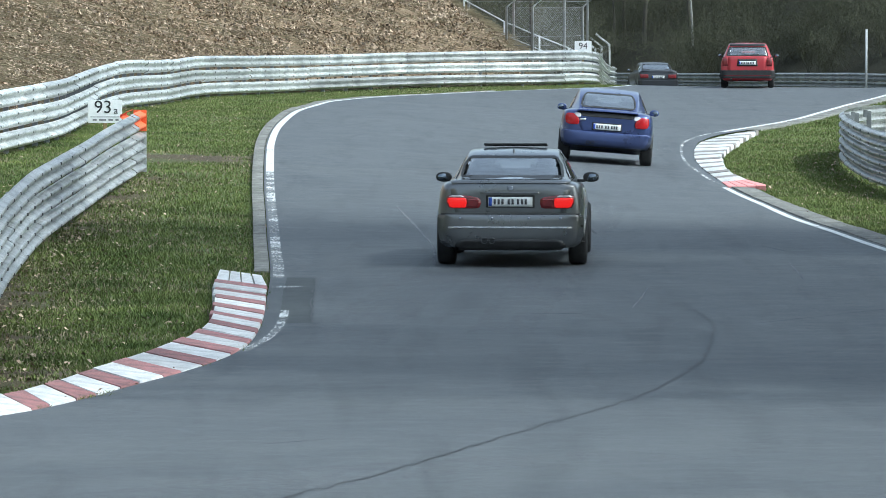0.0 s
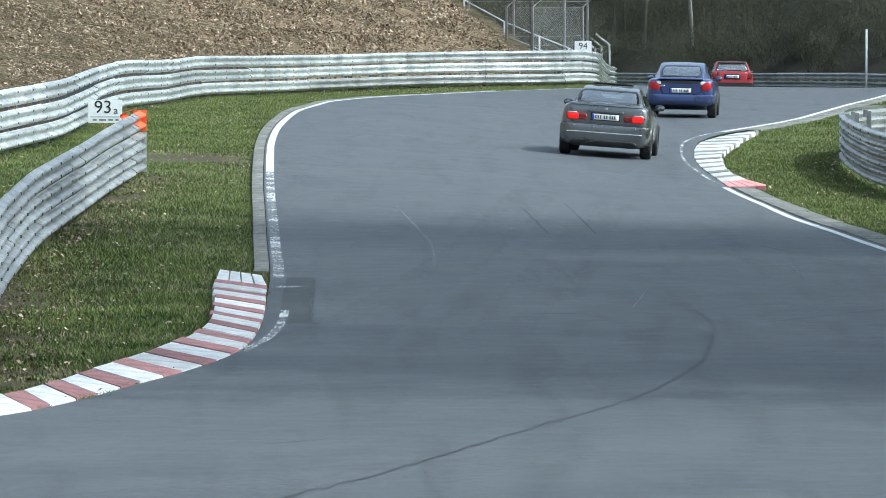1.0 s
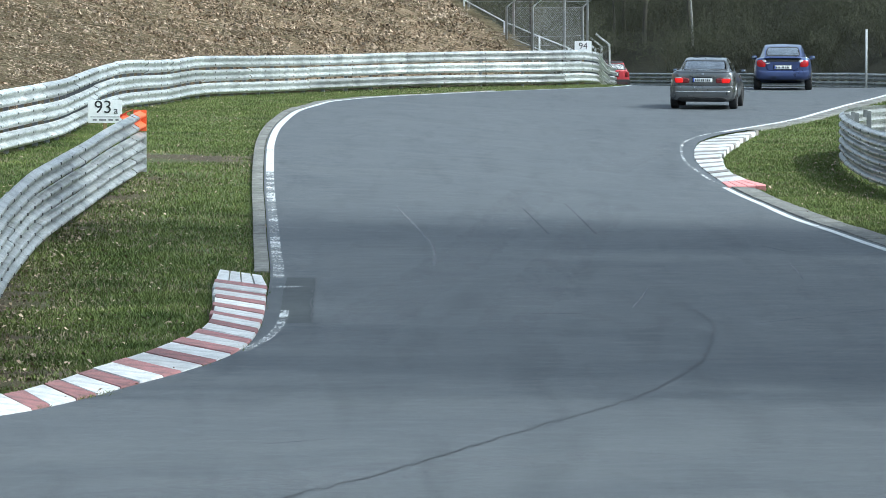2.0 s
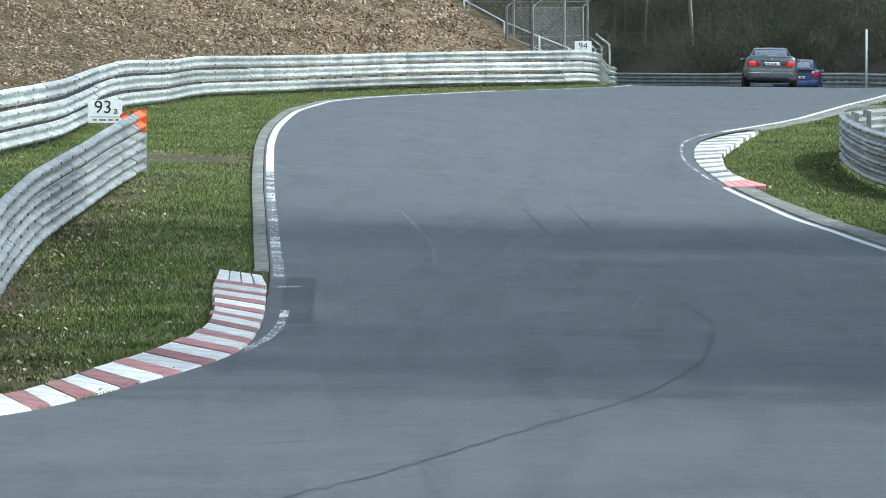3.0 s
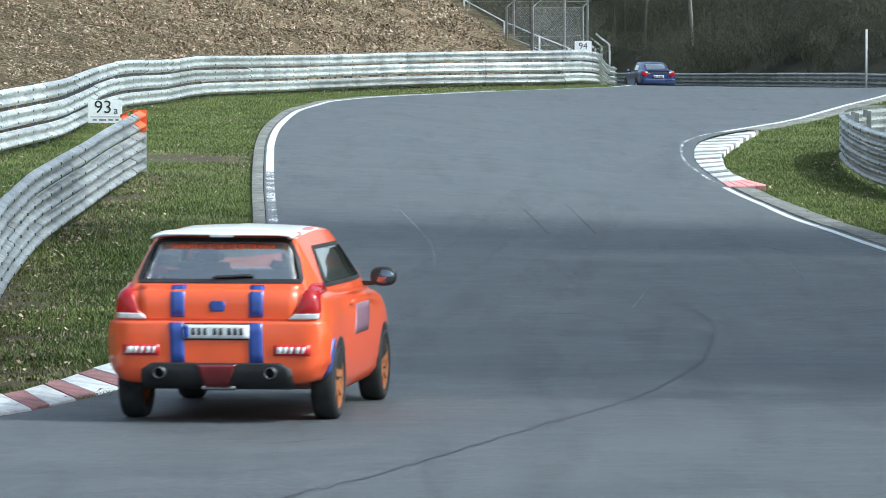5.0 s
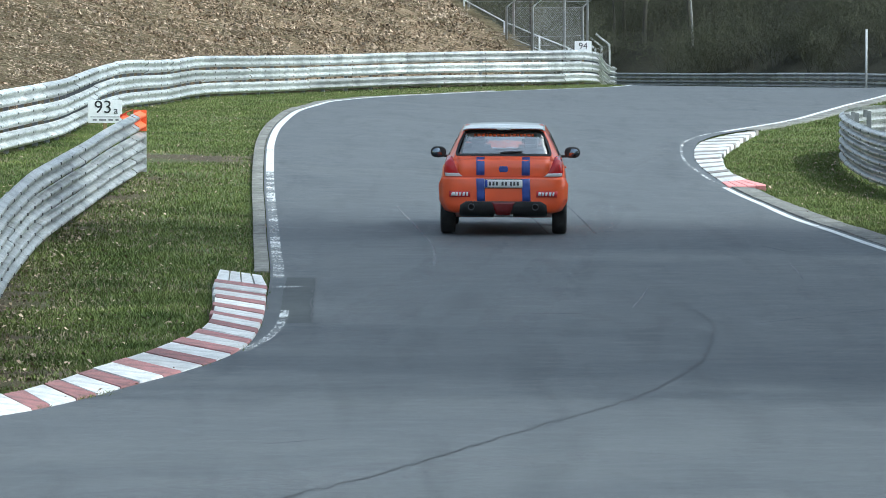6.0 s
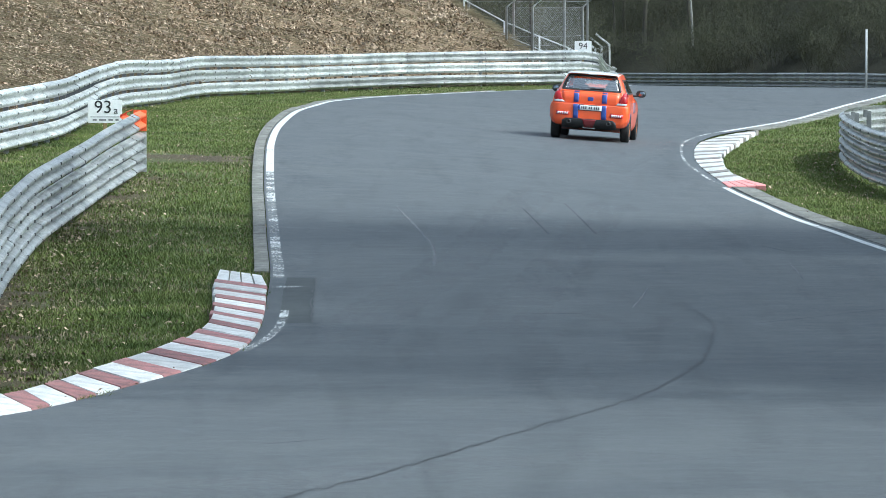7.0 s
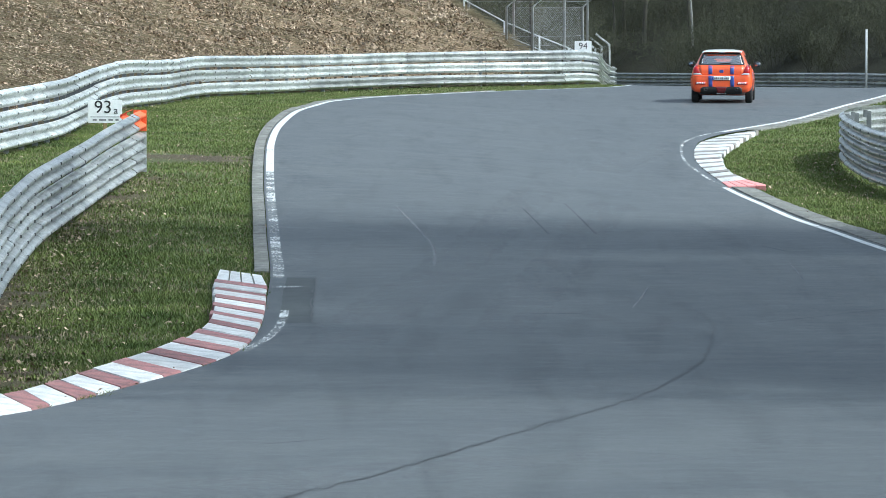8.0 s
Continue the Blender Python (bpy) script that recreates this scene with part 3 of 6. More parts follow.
# marks on the asphalt
def mark(name, points, width, material, label, lift=0.006, step=0.25, ragged=0.0):
    q = curve(points, step)
    wob = np.random.default_rng(len(q)).uniform(1 - ragged, 1 + ragged, (len(q), 1)) * width / 2
    lean = np.stack([np.gradient(q[:, 1]), -np.gradient(q[:, 0])], 1)
    lean /= np.linalg.norm(lean, axis=1)[:, None]
    return ribbon(name, material, q - lean * wob, q + lean * wob, lift, label=label, category="road mark")


rng = random.Random(4)
seam = [(2.64, 56.95), (2.71, 54.48), (2.58, 52.31), (2.46, 50.44), (2.29, 48.89), (1.72, 45.34), (0.95, 42.1), (0.06, 38.21), (-0.5, 35.76), (-1.07, 34.06), (-1.79, 32.02)]
rough = [(x + rng.uniform(-0.014, 0.014), y + rng.uniform(-0.12, 0.12)) for x, y in curve(seam, 0.28)]
mark("tar_seam", rough, 0.019, M["tar"], "thin dark ragged crack across the asphalt", 0.004, 0.05, 0.85)
mark("tar_seam", [(-1.09, 70), (-0.5, 70)], 0.18, M["rubber"], "short dark seam in the asphalt", 0.004)
mark("asphalt_patch", [(-1.64, 62.94), (-1.58, 59.26), (-1.48, 54.67)], 0.34, M["patch"], "dark rectangular repair patch in the asphalt", 0.003, 0.25, 0.05)
mark("tar_seam", [(-1.49, 63.03), (-1.44, 61.47), (-1.45, 60.18), (-1.4, 59.63), (-1.42, 58.16), (-1.36, 56.69), (-1.36, 55.95), (-1.31, 54.67)], 0.016, M["tar"], "thin dark ragged crack beside a patch", 0.006, 0.08, 0.8)
mark("scuff_mark", [(-0.68, 80.44), (-0.39, 75.68), (-0.14, 70.44), (-0.1, 65.63)], 0.045, M["scuff"], "pale curved tyre scuff on the asphalt", 0.004)
mark("edge_line", [(-1.65, 56.69), (-1.63, 54.67), (-1.67, 52.81), (-1.76, 51.52), (-1.89, 50.44)], 0.09, M["line"], "worn tail of the white edge line", 0.007)
mark("paint_tick", [(-1.89, 61.01), (-1.74, 61.01), (-1.62, 60.92)], 0.33, M["line"], "short white cross mark at the end of a kerb", 0.008)
for a, b, w in (((2, 57.22), (2.3, 60.86), 0.012), ((3.2, 54.7), (4.65, 56.95), 0.02), ((4.22, 66.27), (4.15, 62.57), 0.012), ((4.11, 70.3), (4.38, 68.86), 0.02), ((3.09, 50.07), (3.69, 50.8), 0.015), ((1.94, 53.75), (2.39, 54.85), 0.015)):
    mark("scuff_mark", [a, ((a[0] + b[0]) / 2 + 0.01, (a[1] + b[1]) / 2), b], w * 2, M["scuff"], "thin pale scratch on the asphalt", 0.004)
for a, b, w in (((-1.33, 39.02), (-0.88, 39.57), 0.05), ((0.74, 56.27), (1.44, 56.17), 0.07), ((1.19, 80.77), (1.43, 73.51), 0.025), ((1.86, 83.13), (2.07, 73.51), 0.025)):
    mark("tar_seam", [a, ((a[0] + b[0]) / 2 + 0.01, (a[1] + b[1]) / 2), b], w * 1.3, M["rubber"], "faint dark seam in the asphalt", 0.004)
# broad pale streaks that paint the road's sheen along the driving line
for points, w in (([(-0.95, 51.5), (-0.6, 57.5), (0.05, 65), (0.75, 75), (1.5, 87)], 0.8), ([(0.55, 53), (1.0, 60), (1.75, 71), (2.6, 84)], 0.7), ([(2.9, 98), (4.0, 110), (5.5, 124)], 0.8), ([(-1.9, 34), (-0.3, 36.5), (1.6, 38)], 1.1)):
    mark("tyre_bloom", points, w, M["bloom"], "faint pale sheen painted along the asphalt", 0.0025, 0.4, 0.12)
# ---------- cars ----------
from mathutils.bvhtree import BVHTree


def fine_rows(g, k):
    """A smooth run through the rows of a grid, k steps between rows."""
    p = np.concatenate([[2 * g[0] - g[1]], g, [2 * g[-1] - g[-2]]])
    out = []
    for i in range(1, len(p) - 2):
        a, b, c, d = p[i - 1], p[i], p[i + 1], p[i + 2]
        for t in np.arange(k) / k:
            out.append(0.5 * (2 * b + (c - a) * t + (2 * a - 5 * b + 4 * c - d) * t * t + (3 * b - a - 3 * c + d) * t ** 3))
    out.append(p[-2])
    return np.array(out)


def loft(half_rings, k_along=4, k_round=3):
    """A closed smooth shell from half sections (right side, from bottom middle to top middle)."""
    g = np.array(half_rings, float)
    g = fine_rows(g, k_along)
    g = np.swapaxes(fine_rows(np.swapaxes(g, 0, 1), k_round), 0, 1)
    g[:, 0, 0] = 0
    g[:, -1, 0] = 0
    g[:, :, 0] = np.maximum(g[:, :, 0], 0)
    mirror = g[:, -2:0:-1].copy()
    mirror[:, :, 0] *= -1
    ring = np.concatenate([g, mirror], 1)
    n, m = ring.shape[:2]
    verts = ring.reshape(-1, 3)
    faces = []
    for i in range(n - 1):
        for j in range(m):
            a, b = i * m + j, i * m + (j + 1) % m
            faces.append((a, a + m, b + m, b))
    faces.append(tuple(range(m)))
    faces.append(tuple((n - 1) * m + j for j in range(m))[::-1])
    return verts, faces


def body_ring(y, w, zb, zt, crown=0.02):
    h = zt - zb
    return [(0, y, zb), (0.78 * w, y, zb), (0.93 * w, y, zb + 0.07 * h), (0.985 * w, y, zb + 0.22 * h), (w, y, zb + 0.5 * h), (0.985 * w, y, zb + 0.75 * h), (0.95 * w, y, zt - 0.09 * h), (0.87 * w, y, zt - 0.02 * h), (0.6 * w, y, zt + 0.4 * crown), (0, y, zt + crown)]


def cabin_ring(y, wb, wt, zb, zr):
    h = zr - zb
    return [(0, y, zb), (wb * 0.9, y, zb), (wb, y, zb + 0.04 * h), (wb + (wt - wb) * 0.5, y, zb + 0.5 * h), (wt, y, zb + 0.88 * h), (wt * 0.93, y, zb + 0.965 * h), (wt * 0.7, y, zr), (0, y, zr + 0.015)]


class Shell:
    """The outer skin of a car; finds places on it and lays panels over it."""

    def __init__(self, meshes):
        verts, faces = [], []
        for v, f in meshes:
            k = len(verts)
            verts += [tuple(p) for p in v]
            faces += [tuple(k + i for i in q) for q in f]
        self.tree = BVHTree.FromPolygons(verts, faces)

    def on(self, a, b, side):
        if side == "back":
            o, d = Vector((a, -6, b)), Vector((0, 1, 0))
        elif side == "front":
            o, d = Vector((a, 6, b)), Vector((0, -1, 0))
        elif side == "right":
            o, d = Vector((4, a, b)), Vector((-1, 0, 0))
        elif side == "left":
            o, d = Vector((-4, a, b)), Vector((1, 0, 0))
        else:
            o, d = Vector((a, b, 5)), Vector((0, 0, -1))
        p, nrm, _, _ = self.tree.ray_cast(o, d)
        if p is None:
            p, nrm, _, _ = self.tree.find_nearest(o + d * 5)
        if nrm.dot(d) > 0:
            nrm = -nrm
        return p, nrm

    def panel(self, name, rows, side, material, off=0.008, thick=0.03, nu=10, per_row=4, bulge=0.0, closed=False):
        """rows: height and the two ends, bottom to top; a panel that lies on the skin, off proud of it."""
        rows = np.array(rows, float)
        fine = np.array([rows[i] + (rows[i + 1] - rows[i]) * t for i in range(len(rows) - 1) for t in np.arange(per_row) / per_row] + [rows[-1]])
        grid, nv = [], len(fine)
        for j, (z, a, b) in enumerate(fine):
            for i in range(nu + 1):
                p, nrm = self.on(a + (b - a) * i / nu, z, side)
                u, v = 2 * i / nu - 1, 2 * j / (nv - 1) - 1
                grid.append((p, nrm, off + bulge * (1 - u * u) * (1 - v * v)))
        verts = [p + n * o for p, n, o in grid] + [p + n * (o - thick) for p, n, o in grid]
        k = nu + 1
        faces = [(j * k + i, j * k + i + 1, (j + 1) * k + i + 1, (j + 1) * k + i) for j in range(nv - 1) for i in range(nu)]
        rim = [i for i in range(k)] + [j * k + nu for j in range(1, nv)] + [(nv - 1) * k + i for i in range(nu - 1, -1, -1)] + [j * k for j in range(nv - 2, 0, -1)]
        s = len(grid)
        for a, b in zip(rim, rim[1:] + rim[:1]):
            faces.append((a, a + s, b + s, b))
        if closed:
            faces += [tuple(i + s for i in f[::-1]) for f in faces[:(nv - 1) * nu]]
        bm = bmesh.new()
        vs = [bm.verts.new(v) for v in verts]
        for f in faces:
            bm.faces.new([vs[i] for i in f])
        for v in [v for v in bm.verts if not v.link_faces]:
            bm.verts.remove(v)
        bmesh.ops.recalc_face_normals(bm, faces=bm.faces[:])
        return from_bm(name, bm, material)


    def seal(self, name, rows, side, material, w=0.028, off=0.008):
        """A narrow strip that lies round a window opening."""
        rows = np.array(rows, float)
        lo, hi = rows[0, 0], rows[-1, 0]

        def ends(z):
            return np.interp(z, rows[:, 0], rows[:, 1]), np.interp(z, rows[:, 0], rows[:, 2])

        outer, inner = [], []

        def add(z, u):
            a, b = ends(z)
            outer.append((a + (b - a) * u, z))
            zi = min(max(z, lo + w), hi - w)
            a, b = ends(zi)
            inner.append((a + w + (b - a - 2 * w) * u, zi))

        for u in np.linspace(0, 1, 20):
            add(lo, u)
        for z in np.linspace(lo, hi, 12)[1:]:
            add(z, 1)
        for u in np.linspace(1, 0, 20)[1:]:
            add(hi, u)
        for z in np.linspace(hi, lo, 12)[1:-1]:
            add(z, 0)
        k = len(outer)
        lay = []
        for line, o in ((outer, off), (inner, off), (outer, -0.02), (inner, -0.012)):
            for a, z in line:
                p, nrm = self.on(a, z, side)
                lay.append(p + nrm * o)
        faces = []
        for i in range(k):
            j = (i + 1) % k
            faces += [(i, j, k + j, k + i), (2 * k + i, 2 * k + j, j, i), (k + i, k + j, 3 * k + j, 3 * k + i)]
        return mesh_of(name, lay, faces, material, False)


def flip(rows):
    return [(z, -b, -a) for z, a, b in rows]


def lathe(name, profile, material, steps=32):
    """Turned about the x axis; profile: x and radius."""
    verts, faces, k = [], [], len(profile)
    for s in range(steps):
        w = 2 * math.pi * s / steps
        for x, r in profile:
            verts.append((x, r * math.cos(w), r * math.sin(w)))
    for s in range(steps):
        for j in range(k - 1):
            a, b = s * k + j, ((s + 1) % steps) * k + j
            faces.append((a, b, b + 1, a + 1))
    return mesh_of(name, verts, faces, material, True)


def wheel_meshes(radius, width, rim_r, rim_material, spokes):
    w = width / 2
    tyre = lathe("tyre", [(-w * 0.7, rim_r), (-w * 0.95, rim_r + 0.015), (-w, (rim_r + radius) / 2), (-w * 0.92, radius - 0.018), (-w * 0.7, radius - 0.003), (-w * 0.3, radius), (w * 0.3, radius), (w * 0.7, radius - 0.003), (w * 0.92, radius - 0.018), (w, (rim_r + radius) / 2), (w * 0.95, rim_r + 0.015), (w * 0.7, rim_r)], M["tyre"])
    verts, faces = [], []
    prof = [(-w * 0.7, rim_r), (w * 0.85, rim_r + 0.004), (w * 0.85, rim_r - 0.018), (w * 0.1, rim_r - 0.03), (w * 0.05, 0.03), (w * 0.05, 0.001)]
    k = len(prof)
    for s in range(30):
        a = 2 * math.pi * s / 30
        verts += [(x, r * math.cos(a), r * math.sin(a)) for x, r in prof]
    for s in range(30):
        for j in range(k - 1):
            a, b = s * k + j, ((s + 1) % 30) * k + j
            faces.append((a, b, b + 1, a + 1))
    sv = []
    for r, hw, x0 in ((0.0, 0.035, w * 0.72), (rim_r - 0.012, 0.022, w * 0.82)):
        for q in (-hw, hw):
            for x in (x0, x0 - 0.035):
                sv.append((x, r, q))
    spoke = mesh_of("spoke", sv, [(0, 2, 6, 4), (1, 5, 7, 3), (0, 4, 5, 1), (2, 3, 7, 6), (4, 6, 7, 5)], rim_material)
    rim = mesh_of("wheel", verts, faces, rim_material)
    return rim, tyre, spoke


def car_paint(name, color, flake=0.25, rough=0.35, metal=0.4):
    m, n, l, b = mat(name)
    v = coords(n, l)
    dust = noise_tex(n, l, v, 2.2, 5, 0.65)
    low = tuple(c * 0.82 + 0.008 for c in color)
    c = ramp(n, l, dust, [(0.3, low), (0.7, color)])
    c = mix(n, l, "OVERLAY", flake, c, ramp(n, l, noise_tex(n, l, v, 400.0, 2), [(0.3, grey(0.38)), (0.7, grey(0.62))]))
    l.new(c, b.inputs["Base Color"])
    b.inputs["Metallic"].default_value = metal
    l.new(ramp(n, l, dust, [(0.3, grey(rough)), (0.7, grey(rough + 0.12))]), b.inputs["Roughness"])
    b.inputs["Coat Weight"].default_value = 0.7
    b.inputs["Coat Roughness"].default_value = 0.08
    return m


M.update({
    "tyre": surface("tyre_rubber", (0.012, 0.012, 0.013), (0.03, 0.03, 0.03), 9.0, 0.85, fine=60),
    "black_plastic": surface("black_plastic", (0.012, 0.012, 0.013), (0.026, 0.026, 0.027), 6.0, 0.55, fine=80, bumpy=0.15),
    "cabin": surface("dark_cabin", (0.010, 0.011, 0.012), (0.03, 0.032, 0.034), 3.0, 0.7),
    "pane": glass("tinted_pane", (0.90, 0.95, 0.96)),
    "alloy": plain("alloy", (0.45, 0.46, 0.47), 0.35, 0.8),
    "dark_alloy": plain("dark_alloy", (0.10, 0.10, 0.105), 0.4, 0.7),
    "bronze_alloy": plain("orange_alloy", (0.45, 0.17, 0.06), 0.45, 0.3),
    "chrome": plain("bright_trim", (0.75, 0.76, 0.77), 0.18, 0.9),
    "plate": plain("plate_white", (0.72, 0.73, 0.72), 0.4),
    "plate_ink": plain("plate_black", (0.06, 0.06, 0.065), 0.5),
    "plate_blue": plain("plate_blue_band", (0.02, 0.06, 0.35), 0.4),
    "brake_on": glow("lit_brake_lamp", (1.0, 0.012, 0.01), 0.42, (0.25, 0.006, 0.006)),
    "lamp_red": glow("red_lamp", (1.0, 0.02, 0.025), 0.035, (0.30, 0.008, 0.012)),
    "lamp_dark": plain("dark_red_lamp", (0.16, 0.012, 0.015), 0.15, 0, 0.6),
    "lamp_clear": plain("clear_lamp", (0.62, 0.6, 0.6), 0.15, 0.1, 0.6),
    "lamp_amber": plain("amber_lamp", (0.6, 0.2, 0.05), 0.15, 0, 0.6),
    "badge": plain("badge", (0.25, 0.27, 0.32), 0.3, 0.5),
    "mirror": plain("mirror_glass", (0.22, 0.25, 0.28), 0.05, 1.0),
})


class Car:
    def __init__(self, name, label, paint, stations, cabin, tall=1.0, belt=0.95):
        self.root = thing(name, Matrix.Identity(4), label, "car")
        self.paint = paint
        self.tall, self.belt = tall, belt
        cabin = [(y, wb, wt, zb, self.up(zr)) for y, wb, wt, zb, zr in cabin]
        lower = loft([body_ring(*s) for s in stations])
        upper = loft([cabin_ring(*s) for s in cabin], 16, 12)
        self.shell = Shell([lower, upper])
        self.body = part("body", mesh_of("body", lower[0], lower[1], paint, True), self.root)
        self.cabin = part("cabin", mesh_of("cabin", upper[0], upper[1], paint, True), self.root)

    def panel(self, name, rows, side="back", material=None, off=0.008, thick=0.03, label="", both=False, parent=None, nu=10, bulge=0.0, per_row=4):
        out = part(name, self.shell.panel(name, rows, side, material or self.paint, off, thick, nu, per_row, bulge), parent or self.root, label)
        if both:
            other = {"left": "right", "right": "left"}.get(side, side)
            part(name, self.shell.panel(name, rows if other != side else flip(rows), other, material or self.paint, off, thick, nu, per_row, bulge), parent or self.root, label)
        return out

    def up(self, z):
        """Heights above the belt line, drawn out to the car's own roof height."""
        return z if z < self.belt else self.belt + (z - self.belt) * self.tall

    def window(self, name, rows, side="back", both=False, nu=12):
        """An opening cut through the cabin, a seal round it and a pane in it."""
        sides = [side] + ([{"left": "right", "right": "left"}[side]] if both else [])
        rows = [(self.up(z), a, b) for z, a, b in rows]
        r = np.array(rows, float)
        for s in sides:
            bm = bmesh.new()
            bm.from_mesh(self.cabin.data)
            gone = []
            for f in bm.faces:
                c, nrm = f.calc_center_median(), f.normal
                if s in ("back", "front"):
                    k, facing = c.x, (-c.y if s == "back" else c.y) > 0 and abs(nrm.y) > 0.12
                else:
                    k, facing = c.y, (c.x if s == "right" else -c.x) > 0.3 and abs(nrm.x) > 0.3
                if facing and r[0, 0] + 0.015 < c.z < r[-1, 0] - 0.015 and np.interp(c.z, r[:, 0], r[:, 1]) + 0.015 < k < np.interp(c.z, r[:, 0], r[:, 2]) - 0.015:
                    gone.append(f)
            bmesh.ops.delete(bm, geom=gone, context="FACES")
            bm.to_mesh(self.cabin.data)
            bm.free()
            rim = part(name, self.shell.seal(name, rows, s, M["black_plastic"]), self.root, "black window seal")
            part("pane", self.shell.panel("pane", rows, s, M["pane"], 0.006, 0.004, nu, closed=True), rim, "clear tinted pane").visible_shadow = False

    def interior(self, rear, front, belt, roof, wide):
        """Shelf, seats and dashboard, seen through the panes; rear, front: ends of the cabin floor."""
        tub = part("cabin_tub", block("cabin_tub", (2 * wide, front - rear, 0.03), M["cabin"], 0.01, (0, (front + rear) / 2, belt)), self.root, "dark cabin lining")
        part("rear_bench", block("rear_bench", (2 * wide - 0.12, 0.16, 0.14), M["cabin"], 0.05, (0, rear + 0.62, belt + 0.04), 3), tub, "dark rear seat back")
        part("dashboard", block("dashboard", (2 * wide - 0.06, 0.4, 0.08), M["cabin"], 0.03, (0, front - 0.28, belt + 0.01), 3), tub)
        for x in (-0.36, 0.36):
            part("seat", block("seat", (0.46, 0.13, 0.22), M["cabin"], 0.06, (x, rear + 1.35, belt + 0.03), 3), tub, "dark front seat")
            part("headrest", block("headrest", (0.25, 0.09, 0.13), M["cabin"], 0.04, (x, rear + 1.33, belt + 0.185), 3), tub, "dark headrest")
            part("headrest", block("headrest", (0.22, 0.08, 0.09), M["cabin"], 0.03, (x, rear + 0.6, belt + 0.145), 3), tub, "dark headrest")
        part("inside_mirror", block("inside_mirror", (0.2, 0.03, 0.06), M["cabin"], 0.012, (0, front - 0.62, roof - 0.11)), tub)

    def plate(self, half, z0, z1, off=0.02, band=True):
        """A white number plate whose characters are plain bars."""
        p = self.panel("number_plate", [(z0, -half, half), (z1, -half, half)], material=M["plate"], off=off, thick=0.012, label="white number plate with dark bars")
        frame_w = 0.012
        self.panel("plate_frame", [(z0 - frame_w, -half - frame_w, half + frame_w), (z1 + frame_w, -half - frame_w, half + frame_w)], material=M["black_plastic"], off=off - 0.005, thick=0.02)
        if band:
            self.panel("blue_band", [(z0 + 0.005, -half + 0.004, -half + 0.045), (z1 - 0.005, -half + 0.004, -half + 0.045)], material=M["plate_blue"], off=off + 0.004, thick=0.006, parent=p, nu=2)
        x = -half + 0.065
        for w in (0.046, 0.046, 0.046, -0.03, 0.046, 0.046, -0.02, 0.046, 0.046, 0.046):
            if w > 0 and x + w < half - 0.008:
                self.panel("plate_bar", [(z0 + 0.026, x, x + w * 0.6), (z1 - 0.026, x, x + w * 0.6)], material=M["plate_ink"], off=off + 0.004, thick=0.006, parent=p, nu=2, per_row=1)
            x += abs(w)

    def wheels(self, track, front, rear, radius, width, rim_r, rim_material, spokes=5):
        rim, tyre, spoke = wheel_meshes(radius, width, rim_r, rim_material, spokes)
        for y in (front, rear):
            for s in (1, -1):
                at = Matrix.Translation((s * track, y, radius))
                if s < 0:
                    at = at @ Matrix.Rotation(math.pi, 4, "Z")
                w = part("wheel", rim, self.root, at=at)
                part("tyre", tyre, w, "black rubber tyre")
                for i in range(spokes):
                    part("spoke", spoke, w, at=Matrix.Rotation(2 * math.pi * i / spokes, 4, "X"))
                r = radius + 0.045
                rows = []
                for a in np.linspace(-0.9, 1.0, 9) * math.pi / 2:
                    rows.append((max(0.2, radius + r * math.sin(a)), y - r * math.cos(a), y + r * math.cos(a)))
                rows = [q for i, q in enumerate(rows) if i == 0 or q[0] > rows[i - 1][0] + 0.005]
                self.panel("wheel_arch", rows, "right" if s > 0 else "left", M["black_plastic"], 0.004, 0.05, per_row=2)

    def mirrors(self, x, y, z, material, size=(0.19, 0.10, 0.13)):
        for s in (1, -1):
            bm = bmesh.new()
            bmesh.ops.create_uvsphere(bm, u_segments=16, v_segments=10, radius=0.5)
            for v in bm.verts:
                c = v.co
                c.x = math.copysign(abs(2 * c.x) ** 0.8, c.x) * size[0] / 2
                c.y = (c.y if c.y > 0 else max(c.y, -0.22)) * 2 * size[1] / 2
                c.z = math.copysign(abs(2 * c.z) ** 0.85, c.z) * size[2] / 2
            m = part("wing_mirror", from_bm("wing_mirror", bm, material), self.root, at=Matrix.Translation((s * x, y, z)))
            disc = lathe("mirror_glass", [(0.004, 0.001), (0.004, 0.46), (-0.004, 0.5)], M["mirror"], 24)
            disc.transform(Matrix.Diagonal((1, size[0] * 0.80, size[2] * 0.72, 1)))
            disc.transform(Matrix.Rotation(-math.pi / 2, 4, "Z"))
            part("mirror_glass", disc, m, "silvery mirror glass", Matrix.Translation((0, -size[1] * 0.235, 0)) @ Matrix.Rotation(radians(-4), 4, "X") @ Matrix.Rotation(radians(-9 * s), 4, "Z"))
            part("mirror_arm", block("mirror_arm", (0.12, 0.04, 0.035), material, 0.008, (-s * size[0] * 0.6, 0.01, -size[2] * 0.35)), m)

    def pipe(self, x, z, y, r=0.04, name="exhaust_pipe", material=None):
        pts = [(-0.12, r * 0.82), (-0.12, r), (0.1, r), (0.1, r * 0.82), (-0.02, r * 0.8), (-0.02, 0.001)]
        me = lathe(name, pts, material or M["dark_alloy"], 16)
        part(name, me, self.root, "round metal tailpipe", Matrix.Translation((x, y, z)) @ Matrix.Rotation(-math.pi / 2, 4, "Z"))


